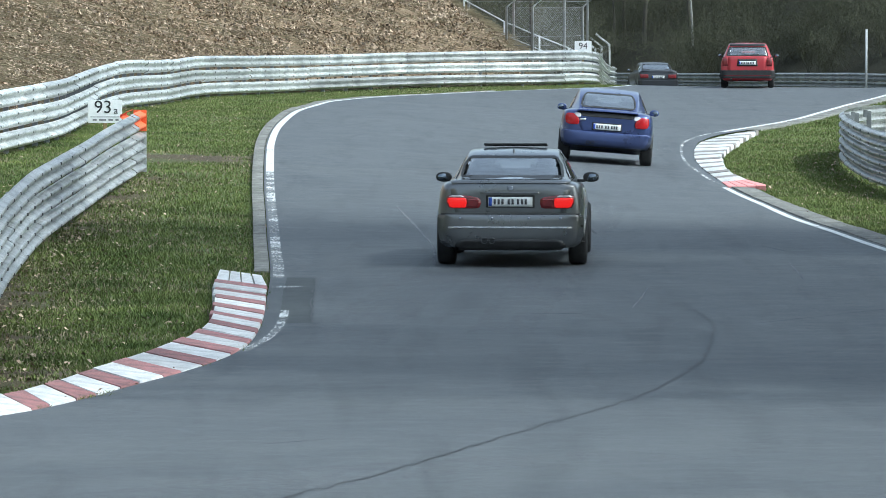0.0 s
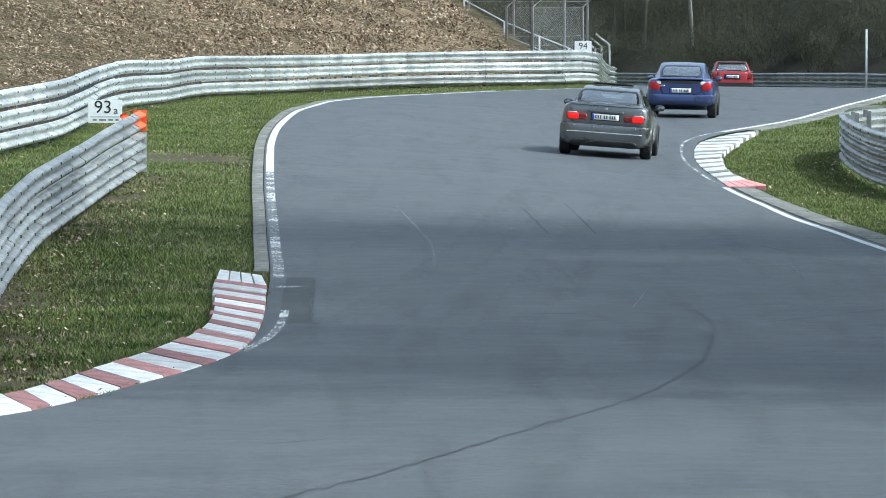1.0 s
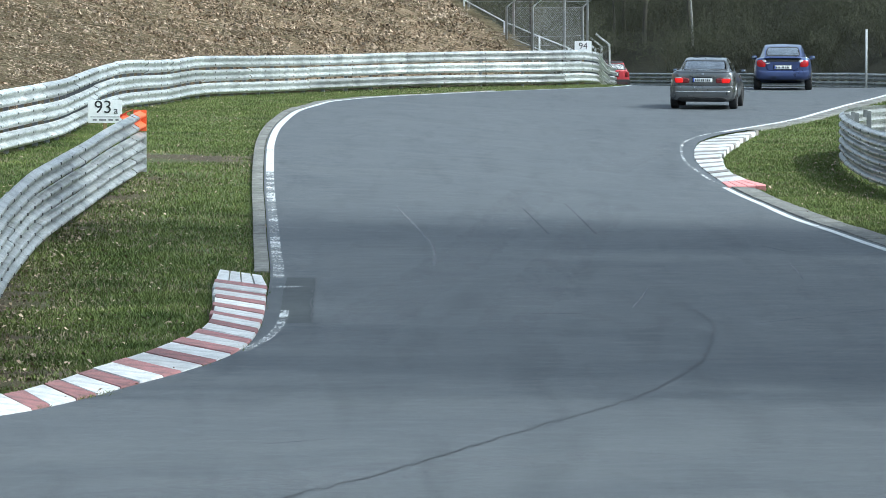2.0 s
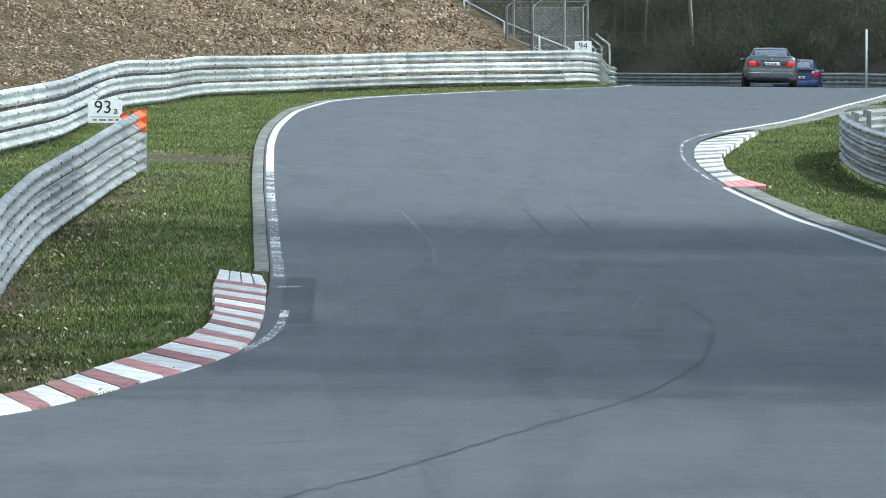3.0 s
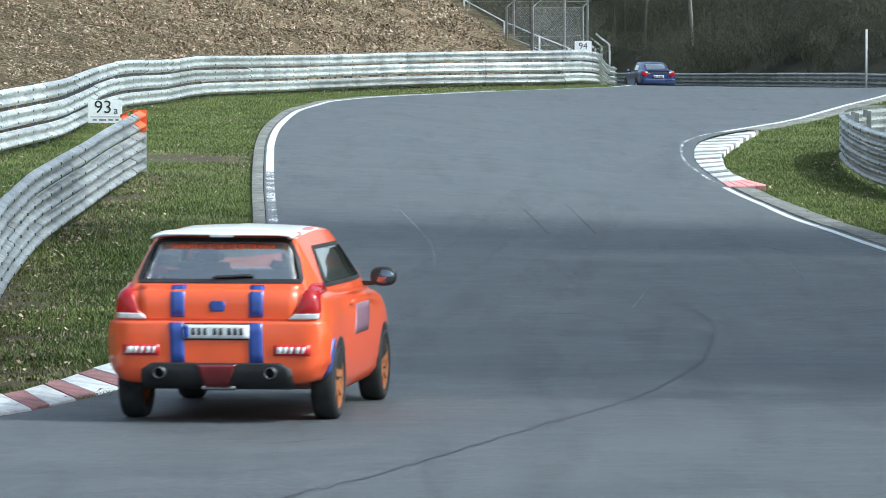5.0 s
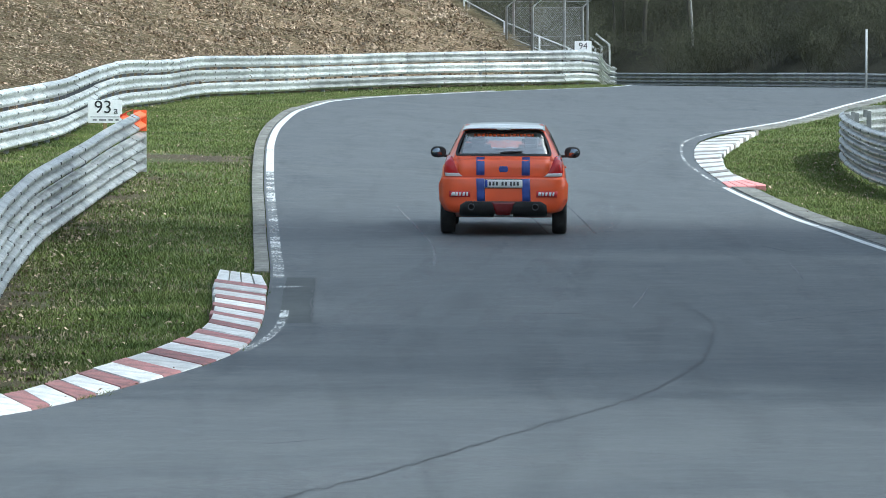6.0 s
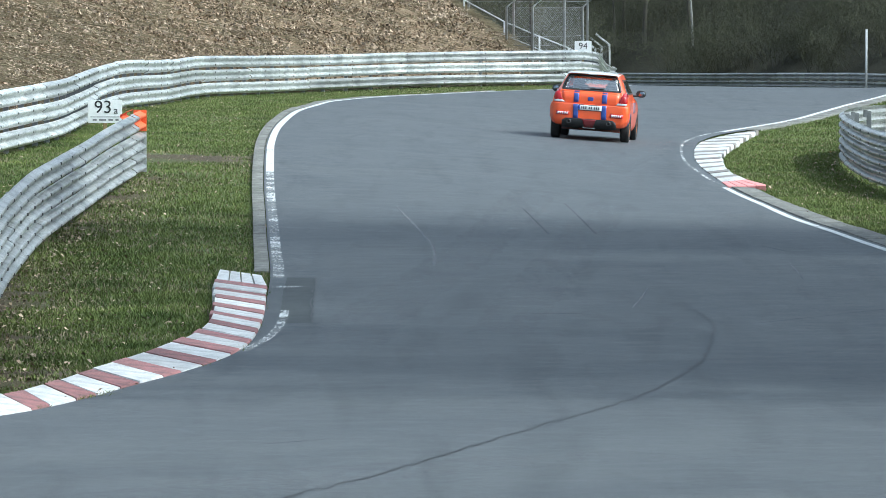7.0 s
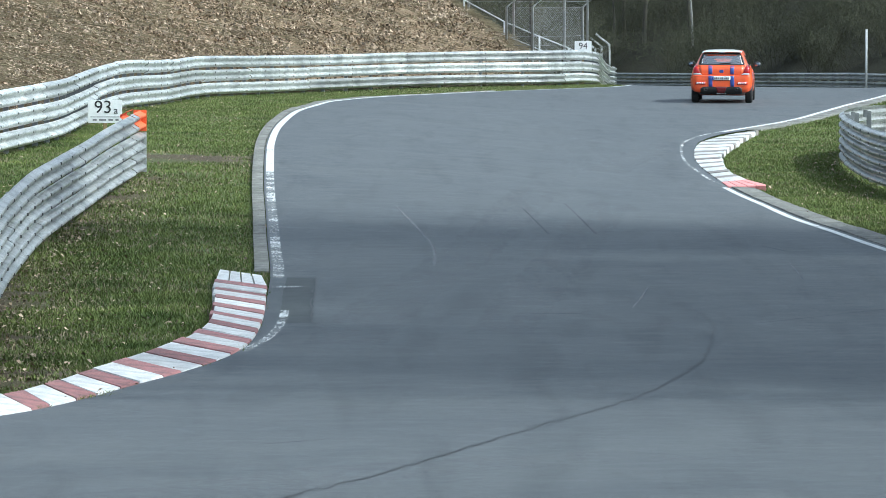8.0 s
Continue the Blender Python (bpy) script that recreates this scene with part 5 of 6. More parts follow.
    for s in ("left", "right"):
        c.panel("side_stripe", [(0.30, -1.62, -1.52), (0.5, -1.68, -1.56), (0.64, -1.60, -1.50)], s, blue, 0.012, 0.02, label="blue film behind the rear wheel")
        c.panel("side_stripe", [(0.62, -0.4, 0.3), (0.85, -0.2, 0.5)], s, plain("faded_blue_film", (0.20, 0.11, 0.15), 0.4), 0.006, 0.012, label="faded blue side lettering as plain bars")
        c.panel("door_handle", [(0.86, -0.55, -0.38), (0.885, -0.55, -0.38)], s, paint, 0.03, 0.03)
    c.wheels(0.755, 1.2, -1.23, 0.30, 0.2, 0.215, M["bronze_alloy"], 7)
    c.mirrors(0.93, 0.55, 1.04, M["black_plastic"], (0.22, 0.12, 0.16))
    return c.root


saloon = build_saloon()
coupe = build_coupe()
red_car = build_red()
black_car = build_black()
orange_car = build_orange()
# ---------- signs ----------
def text_mesh(name, body, size, material, depth=0.004):
    cu = bpy.data.curves.new(name, "FONT")
    cu.body, cu.size, cu.extrude = body, size, depth
    cu.align_x, cu.align_y = "CENTER", "CENTER"
    ob = bpy.data.objects.new(name, cu)
    scene.collection.objects.link(ob)
    me = bpy.data.meshes.new_from_object(ob.evaluated_get(bpy.context.evaluated_depsgraph_get()))
    bpy.data.objects.remove(ob)
    me.materials.clear()
    me.materials.append(material)
    return me


def marshal_sign(x, y, z, width, height, post_h, words, label, bars=True, turn=0.0):
    root = thing("marshal_post_sign", pose(x, y, z, 0, 0, turn), label, "sign")
    part("board", block("board", (width, 0.03, height), M["sign_white"], 0.006, (0, 0, post_h + height / 2)), root, "white painted board")
    part("post", block("post", (0.07, 0.05, post_h + height * 0.6 + 0.3), M["wood_post"], 0.008, (0, 0.04, (post_h + height * 0.6 - 0.3) / 2)), root, "pale wooden post")
    up = Matrix.Rotation(math.pi / 2, 4, "X")
    for body, size, dx, dz in words:
        part("lettering", text_mesh("lettering", body, size, M["ink"]), root, "black number", Matrix.Translation((dx, -0.017, post_h + height / 2 + dz)) @ up)
    if bars:
        part("rule", block("rule", (width * 0.86, 0.006, 0.012), M["ink_grey"], 0, (0, -0.016, post_h + height * 0.27)), root)
        for i, w in enumerate((0.075, 0.13, 0.085, 0.06)):
            cx = -width * 0.36 + sum((0.075, 0.13, 0.085, 0.06)[:i]) + 0.045 * i + w / 2
            part("text_bar", block("text_bar", (w, 0.006, 0.035), M["ink_grey"], 0, (cx, -0.016, post_h + height * 0.14)), root)
    return root


marshal_sign(-6.33, 101.8, gz(-6.33, 101.8), 0.64, 0.43, 0.30, [("93", 0.34, -0.035, 0.075), ("a", 0.20, 0.205, 0.02)], "white board numbered 93a on a wooden post in grass")
marshal_sign(4.62, 179.4, gz(4.62, 179.4), 0.56, 0.46, 0.97, [("94", 0.30, 0.0, 0.06)], "white board numbered 94 behind a guardrail", False)

# pole behind the far guardrail
pole = thing("sign_pole", pose(17.2, 221, gz(17.2, 221)), "slim pale metal pole behind a guardrail", "pole")
part("shaft", tube("shaft", [(0, 0, -0.2), (0, 0, 2.7)], 0.05, M["pole"], 10), pole)
part("cap", tube("cap", [(0, 0, 2.7), (0, 0, 2.73)], 0.055, M["pole"], 10), pole)


# ---------- fences ----------
def catch_fence(points, height, label, foot, arm=0.55, pitch=0.085, arm_dir=(1, -0.3)):
    """Tall wire fence: posts with cranked tops and woven wire between them."""
    x0, y0 = points[0]
    root = thing("wire_fence", pose(x0, y0, foot), label, "fence")
    arm_v = Vector((arm_dir[0], arm_dir[1], 0)).normalized() * arm
    for x, y in points:
        part("post", tube("post", [(x - x0, y - y0, -0.6), (x - x0, y - y0, height), (x - x0 + arm_v.x, y - y0 + arm_v.y, height + 0.42)], 0.045, M["pole"], 8), root, "pale steel post with cranked top")
    for (xa, ya), (xb, yb) in zip(points, points[1:]):
        a, b = Vector((xa - x0, ya - y0, 0)), Vector((xb - x0, yb - y0, 0))
        w = (b - a).length
        verts, faces = [], []
        for s in (1, -1):
            k = -height if s > 0 else 0.0
            while k < w + (height if s < 0 else 0):
                u0, v0, u1, v1 = k, 0.0, k + s * height, height
                pts = []
                for u, v in ((u0, v0), (u1, v1)):
                    pts.append([u, v])
                (ua, va), (ub, vb) = pts
                lo, hi = max(0.0, min(ua, ub)), min(w, max(ua, ub))
                if hi - lo > 0.02:
                    va2 = (lo - ua) / (ub - ua) * (vb - va) + va
                    vb2 = (hi - ua) / (ub - ua) * (vb - va) + va
                    p, q = a + (b - a) * (lo / w) + Vector((0, 0, va2)), a + (b - a) * (hi / w) + Vector((0, 0, vb2))
                    i = len(verts)
                    for d in (Vector((0, 0, 0.004)), Vector((0, -0.003, -0.0025)), Vector((0, 0.003, -0.0025))):
                        verts += [p + d, q + d]
                    faces += [(i, i + 1, i + 3, i + 2), (i + 2, i + 3, i + 5, i + 4), (i + 4, i + 5, i + 1, i)]
                k += pitch
        part("wire_mesh", mesh_of("wire_mesh", verts, faces, M["wire"]), root, "woven grey fence wire")
        for h in (0.05, height * 0.5, height - 0.03):
            part("strand", tube("strand", [a + Vector((0, 0, h)), b + Vector((0, 0, h))], 0.008, M["wire"], 5), root)
    return root


catch_fence([(2.12, 181.67), (2.98, 181.3), (4.68, 182.41)], 2.55, "tall pale catch fence of woven wire on steel posts", -0.1)
catch_fence([(0.9, 193.33), (2.5, 192.4), (4.3, 192.77), (5.2, 196.1)], 2.5, "second tall wire fence behind the first", 0.1, pitch=0.22)
catch_fence([(5.72, 204.43), (6.15, 211.27), (6.62, 216.45)], 2.1, "short run of wire fence with cranked posts", -1.35, arm_dir=(-1, -0.2))


def handrail():
    pts = [(0.2, 186.85, 2.95), (0.72, 186.85, 2.66), (2.1, 186.48, 1.92), (3.3, 186.11, 1.42), (4.3, 186.11, 1.02), (4.75, 187.78, 0.8)]
    root = thing("handrail", pose(*pts[0]), "sloping pale steel handrail down a leafy bank", "handrail")
    o = Vector(pts[0])
    loc = [Vector(p) - o for p in pts]
    part("rail", tube("rail", loc, 0.024, M["pole"], 8), root)
    part("lower_rail", tube("lower_rail", [p + Vector((0, 0, -0.45)) for p in loc], 0.02, M["pole"], 8), root)
    for p in loc[1:]:
        part("post", tube("post", [p, p + Vector((0, 0, -1.3))], 0.03, M["pole"], 8), root)
    return root


handrail()


# ---------- growth ----------
def quick_mesh(name, verts, material, corners=3):
    """A mesh of loose triangles or quads from an array of corners."""
    v = np.asarray(verts, np.float32).reshape(-1, 3)
    n = len(v) // corners
    me = bpy.data.meshes.new(name)
    me.vertices.add(len(v))
    me.vertices.foreach_set("co", v.ravel())
    me.loops.add(len(v))
    me.loops.foreach_set("vertex_index", np.arange(len(v), dtype=np.int32))
    me.polygons.add(n)
    me.polygons.foreach_set("loop_start", np.arange(0, len(v), corners, dtype=np.int32))
    me.polygons.foreach_set("loop_total", np.full(n, corners, np.int32))
    me.update(calc_edges=True)
    me.materials.append(material)
    return me


RND = np.random.default_rng(11)


def field_noise(x, y, scale, seed=0.0):
    """Smooth value noise, cheap on large arrays."""
    u, v = x / scale + seed, y / scale - seed
    i, j = np.floor(u), np.floor(v)
    fu, fv = u - i, v - j
    fu, fv = fu * fu * (3 - 2 * fu), fv * fv * (3 - 2 * fv)

    def h(a, b):
        q = np.sin(a * 127.1 + b * 311.7) * 43758.5453
        return q - np.floor(q)

    return (h(i, j) * (1 - fu) + h(i + 1, j) * fu) * (1 - fv) + (h(i, j + 1) * (1 - fu) + h(i + 1, j + 1) * fu) * fv


def inside_verge(x, y):
    """Grass grows left of the asphalt as far as the bank, and on the verge round the end of the other guardrail."""
    dl, sl = distance_to(EDGE_L, x, y)
    dr, sr = distance_to(EDGE_R, x, y)
    do, so = distance_to(RAIL_OUTER, x, y)
    left = (sl > 0) & (dl > 0.24) & ((so < 0) | (do < 0.8))
    right = (sr < 0) & (dr > 0.30)
    # keep the kerbs free
    kerb_l = (dl < 0.78) & (y < 35.1) & (sl > 0)
    kerb_r = (dr < 0.80) & (y > 51.5) & (y < 70.6) & (sr < 0)
    return (left & ~kerb_l) | (right & ~kerb_r)


def blades(x, y, height, width, spread, lean):
    n = len(x)
    z = terrain(x, y)[0] - 0.04
    a = RND.uniform(0, 2 * np.pi, n)
    h = height * RND.uniform(0.6, 1.35, n)
    dx, dy = np.cos(a) * width, np.sin(a) * width
    lx, ly = RND.normal(0, lean, n) * h, RND.normal(0, lean, n) * h
    p0 = np.stack([x - dx, y - dy, z], 1)
    p1 = np.stack([x + dx, y + dy, z], 1)
    p2 = np.stack([x + lx, y + ly, z + h + 0.015], 1)
    return np.stack([p0, p1, p2], 1)


def scatter(count, x0, x1, y0, y1):
    """Points that get sparser with distance."""
    u = RND.random(count)
    y = y0 * (y1 / y0) ** u
    return RND.uniform(x0, x1, count), y


def build_grass():
    x, y = scatter(1500000, -12, 14, 40.7, 192.4)
    half = y * 0.0854 + 0.6
    keep = np.abs(x) < half
    x, y = x[keep], y[keep]
    keep = inside_verge(x, y)
    x, y = x[keep], y[keep]
    bare = field_noise(x, y, 1.6) * 0.6 + field_noise(x, y, 0.5, 3.0) * 0.4
    # tyre-worn gap and trodden soil along the near guardrail and behind the kerb
    dn, _ = distance_to(NEAR, x, y)
    bare = bare + 0.30 * np.exp(-(dn / 0.8) ** 2) + 0.55 * np.exp(-((y - 93) / 2.6) ** 2) * (x > -5.5) * (x < 0)
    keep = RND.random(len(x)) > smooth_step(0.74, 0.98, bare)
    x, y, bare = x[keep], y[keep], bare[keep]
    size = 0.022 + 0.024 * field_noise(x, y, 2.2, 7.0)
    dry = RND.random(len(x)) < 0.05 + 0.22 * smooth_step(0.45, 0.8, bare)
    for sel, material, name, label in ((~dry, M["grass"], "grass", "short green grass on the verges"), (dry, M["straw"], "dry_grass", "dry yellow grass among the green")):
        tri = blades(x[sel], y[sel], size[sel], 0.010, 0.0, 0.75)
        tagged(new(name, quick_mesh(name, tri, material)), label, "grass", kind="stuff")
    return len(x)


def flat_leaves(x, y, size, material, name, label, tilt=0.5, lift=0.0):
    n = len(x)
    z = terrain(x, y)[0] - 0.02 + lift * RND.random(n)
    a = RND.uniform(0, 2 * np.pi, n)
    s = size * RND.uniform(0.5, 1.5, n)
    t1, t2 = RND.normal(0, tilt, n), RND.normal(0, tilt, n)
    ux, uy = np.cos(a), np.sin(a)
    c = np.stack([x, y, z + 0.02], 1)
    u = np.stack([ux, uy, t1], 1) * s[:, None]
    v = np.stack([-uy, ux, t2], 1) * (s * RND.uniform(0.4, 0.8, n))[:, None]
    up = np.zeros((n, 3))
    up[:, 2] = s * 0.35
    quad = np.stack([c - u, c - v + up, c + u, c + v + up * RND.random((n, 1))], 1)
    return tagged(new(name, quick_mesh(name, quad, material, 4)), label, "leaves", kind="stuff")


def on_bank(count):
    x = RND.uniform(-15, 6.5, count)
    y = RND.uniform(88.8, 207, count)
    d, s = distance_to(RAIL_OUTER, x, y)
    z, litter, slope_shade = terrain(x, y)
    keep = (s > 0) & (d > 0.5) & (z < 3.9) & (np.abs(x) < y * 0.0854 + 0.8) & (slope_shade < 0.6)
    return x[keep], y[keep]


def build_litter():
    x, y = on_bank(560000)
    keep = RND.random(len(x)) < 0.35 + 0.65 * smooth_step(0.3, 0.6, field_noise(x, y, 1.1, 2.0))
    flat_leaves(x[keep], y[keep], 0.044, M["leaf"], "dead_leaves", "brown dead leaves covering the bank", 0.7, 0.05)
    # fallen stalks, lying across the slope
    x, y = on_bank(60000)
    n = len(x)
    z = terrain(x, y)[0]
    ln = RND.uniform(0.15, 0.8, n)
    a = RND.normal(-0.75, 0.5, n)
    dx, dy = np.cos(a) * ln, 0.35 * np.sin(a) * ln
    z2 = terrain(x + dx, y + dy)[0]
    w = RND.uniform(0.004, 0.011, n)
    up = RND.uniform(0.02, 0.16, n)
    p = np.stack([x, y, z + 0.03], 1)
    q = np.stack([x + dx, y + dy, np.maximum(z2, z - 0.3 * ln) + up], 1)
    off = np.stack([0 * w, 0 * w, w], 1)
    quad = np.stack([p - off, q - off * 0.4, q + off * 0.4, p + off], 1)
    tagged(new("dry_stalks", quick_mesh("dry_stalks", quad, M["straw"], 4)), "pale dry stalks lying on the bank", "stalks", kind="stuff")
    # leaves blown onto the verges
    x, y = scatter(140000, -12, 14, 44.4, 181)
    keep = inside_verge(x, y) & (np.abs(x) < y * 0.0854 + 0.5)
    x, y = x[keep], y[keep]
    dn = np.minimum(distance_to(NEAR, x, y)[0], distance_to(NOSE, x, y)[0])
    keep = RND.random(len(x)) < 0.04 + 0.45 * np.exp(-(dn / 1.1) ** 2)
    flat_leaves(x[keep], y[keep], 0.021, M["leaf"], "blown_leaves", "scattered pale dead leaves in the grass", 0.4, 0.03)


def limbs(rng, levels, length, radius, start, way, out, spread, gnarl=0.12, sides=6):
    """A branching limb; collects runs of points and radii."""
    p, d = Vector(start), Vector(way).normalized()
    k = 5 if levels > 1 else 3
    pts, rad = [p.copy()], [radius]
    for i in range(k):
        d = (d + Vector((rng.gauss(0, gnarl), rng.gauss(0, gnarl), rng.gauss(0.03, gnarl)))).normalized()
        p = p + d * length / k
        pts.append(p.copy())
        rad.append(max(0.003, radius * (1 - 0.62 * (i + 1) / k)))
        if levels > 0 and i >= (1 if levels > 2 else 0):
            for _ in range(2 if levels < 3 else rng.choice((1, 2))):
                turn = Vector((rng.gauss(0, 1), rng.gauss(0, 1), rng.gauss(0.25, 0.6))).normalized()
                limbs(rng, levels - 1, length * rng.uniform(0.42, 0.66), rad[-1] * 0.6, p, d * (1 - spread) + turn * spread, out, spread, gnarl * 1.25)
    out.append((levels, pts, rad))
    return out


def limb_mesh(name, runs, material, sides=5):
    verts, faces = [], []
    for level, pts, rad in runs:
        n = sides if level > 1 else 3
        base = len(verts)
        for i, p in enumerate(pts):
            d = (pts[min(i + 1, len(pts) - 1)] - pts[max(i - 1, 0)]).normalized()
            a = d.cross(Vector((0.3, 0.9, 0.2))).normalized()
            b = a.cross(d)
            for k in range(n):
                w = 2 * math.pi * k / n
                verts.append(p + rad[i] * (math.cos(w) * a + math.sin(w) * b))
        for i in range(len(pts) - 1):
            for k in range(n):
                q, r = base + i * n + k, base + i * n + (k + 1) % n
                faces.append((q, r, r + n, q + n))
    return mesh_of(name, verts, faces, material, True)


def build_tree(seed, height, radius, bark, label, at, levels=3, crown_from=0.3, buds=0):
    rng = random.Random(seed)
    root = thing("tree", at, label, "tree", "bare roadside trees")
    pts, rad, runs = [], [], []
    p, d, k = Vector((0, 0, -0.4)), Vector((rng.gauss(0, 0.03), rng.gauss(0, 0.03), 1)), 10
    for i in range(k + 1):
        pts.append(p.copy())
        rad.append(radius * (1.25 if i == 0 else 1) * (1 - 0.88 * i / k) + 0.008)
        if i / k > crown_from:
            for _ in range(3):
                a = rng.uniform(0, 2 * math.pi)
                limbs(rng, levels - 1, height * rng.uniform(0.18, 0.32) * (1.15 - i / k), rad[-1] * 0.5, p, (math.cos(a), math.sin(a), rng.uniform(0.3, 0.9)), runs, 0.55)
        d = (d + Vector((rng.gauss(0, 0.05), rng.gauss(0, 0.05), 0.1))).normalized()
        p = p + d * height / k
    part("trunk", limb_mesh("trunk", [(3, pts, rad)], bark, 9), root)
    part("crown", limb_mesh("crown", runs, M["twig"], 4), root, "bare twigs and branches")
    return root


def build_shrub(seed, size, at, label):
    rng = random.Random(seed)
    root = thing("shrub", at, label, "shrub", "woodland undergrowth")
    runs = []
    for _ in range(9):
        a = rng.uniform(0, 2 * math.pi)
        limbs(rng, 2, size * rng.uniform(0.6, 1.1), 0.018, (rng.gauss(0, 0.3) * size, rng.gauss(0, 0.2) * size, -0.1), (0.5 * math.cos(a), 0.5 * math.sin(a), 1), runs, 0.5, 0.2)
    part("branch", limb_mesh("branch", runs, M["twig"], 4), root, "thin bare branches")
    pos = np.array([pts[-1] + Vector((rng.gauss(0, 0.08), rng.gauss(0, 0.08), rng.gauss(0, 0.08))) for lv, pts, r in runs if lv == 0 for _ in range(3)])
    n = len(pos)
    g = np.random.default_rng(seed)
    tri = pos[:, None, :] + g.normal(0, 0.022, (n, 3, 3))
    part("foliage", quick_mesh("foliage", tri, M["bud"]), root, "small olive young leaves")
    return root


def top_of(x, y):
    return float(terrain(np.array([x]), np.array([y]))[0][0]) - 0.05


def build_wood():
    rng = random.Random(21)
    kinds = [build_tree(s, h, r, M["bark"], "tall bare grey-barked tree on a wooded slope", pose(60 + 8 * i, 350, top_of(60 + 8 * i, 350))) for i, (s, h, r) in enumerate(((1, 15, 0.09), (2, 17, 0.11), (3, 12, 0.06), (4, 14, 0.08)))]
    birch = build_tree(7, 14, 0.055, M["birch"], "slim pale birch among dark trees", pose(12.9, 281, top_of(12.9, 281)))
    shrubs = [build_shrub(s, z, pose(40 + 5 * i, 278, top_of(40 + 5 * i, 278)), "leafless olive-brown shrub on the woodland edge") for i, (s, z) in enumerate(((31, 2.2), (32, 2.9), (33, 1.8), (34, 2.5)))]
    for i in range(70):
        x = rng.uniform(2, 44)
        y = rng.uniform(255, 351)
        d, s = distance_to(RAIL_FAR, np.array([x]), np.array([y]))
        if s[0] > 0 or d[0] < 3.5:
            continue
        copy_thing(kinds[rng.randrange(4)], Matrix.Translation((x, y, top_of(x, y))) @ Matrix.Rotation(rng.uniform(0, 6.28), 4, "Z"))
    for i in range(640):
        x = rng.uniform(-4, 40)
        y = rng.uniform(218, 337)
        d, s = distance_to(RAIL_FAR, np.array([x]), np.array([y]))
        if s[0] > 0 or d[0] < 3.0 or x > 0.0865 * y + 3:
            continue
        copy_thing(shrubs[rng.randrange(4)], Matrix.Translation((x, y, top_of(x, y))) @ Matrix.Rotation(rng.uniform(0, 6.28), 4, "Z"))
    # behind the fences, at the foot of the leafy bank
    for x, y in ((3.0, 199.8), (4.4, 203.5), (2.2, 205.35), (4.3, 209.98), (3.6, 212.75), (4.0, 220.15), (3.0, 223.85), (1.5, 216.45), (2.6, 229.4), (1.4, 234.95), (1.0, 229.4), (-0.5, 207.2), (0.6, 238.65), (4.6, 200.73)):
        copy_thing(shrubs[rng.randrange(4)], Matrix.Translation((x, y, top_of(x, y))) @ Matrix.Rotation(rng.uniform(0, 11.62), 4, "Z"))
    for x, y in ((3.4, 208.12), (2.0, 222), (3.0, 224.78), (-1, 218.3), (0.5, 201.65)):
        copy_thing(kinds[rng.randrange(4)], Matrix.Translation((x, y, top_of(x, y))) @ Matrix.Rotation(rng.uniform(0, 11.62), 4, "Z"))
    # unseen trees added beyond the right-hand verge shade the track and its near verge
    spruce = build_spruce(5, 21, pose(15.5, 44.0, top_of(15.5, 44.0)))
    # the last four, also out of view, are added to shade the far guardrail
    for x, y, k in ((16.0, 67.0, 1.15), (14.5, 69.5, 1.1), (14.0, 21.0, 1.0), (13.0, 9.5, 1.0), (25.5, 196, 0.95), (27.0, 212, 1.0), (26.5, 228, 1.0), (29, 180, 0.9)):
        t = copy_thing(spruce, Matrix.Translation((x, y, top_of(x, y))) @ Matrix.Rotation(rng.uniform(0, 6.28), 4, "Z"))
        t.scale = (k, k, k)
    for i in range(42):
        x, y = rng.uniform(12.0, 18.0), 41.0 + 32.0 * i / 42 + rng.uniform(-1.5, 1.5)
        t = copy_thing(kinds[rng.randrange(4)], Matrix.Translation((x, y, top_of(x, y))) @ Matrix.Rotation(rng.uniform(0, 6.28), 4, "Z"))
        k = rng.uniform(1.35, 1.7)
        t.scale = (k, k, k)
    for x, y in ((12.5, 27), (14.0, 29), (13.5, 23), (16, 26)):
        t = copy_thing(kinds[rng.randrange(4)], Matrix.Translation((x, y, top_of(x, y))) @ Matrix.Rotation(rng.uniform(0, 6.28), 4, "Z"))
        t.scale = (1.5, 1.5, 1.5)
    # small dark bushes on the leafy bank
    for x, y, k in ((-2.75, 181, 0.42), (-2.3, 182.5, 0.38), (-1.2, 186, 0.34), (0.15, 186, 0.36), (0.4, 187.5, 0.30)):
        t = copy_thing(shrubs[rng.randrange(4)], Matrix.Translation((x, y, top_of(x, y))) @ Matrix.Rotation(rng.uniform(0, 6.28), 4, "Z"))
        t.scale = (k, k, k)


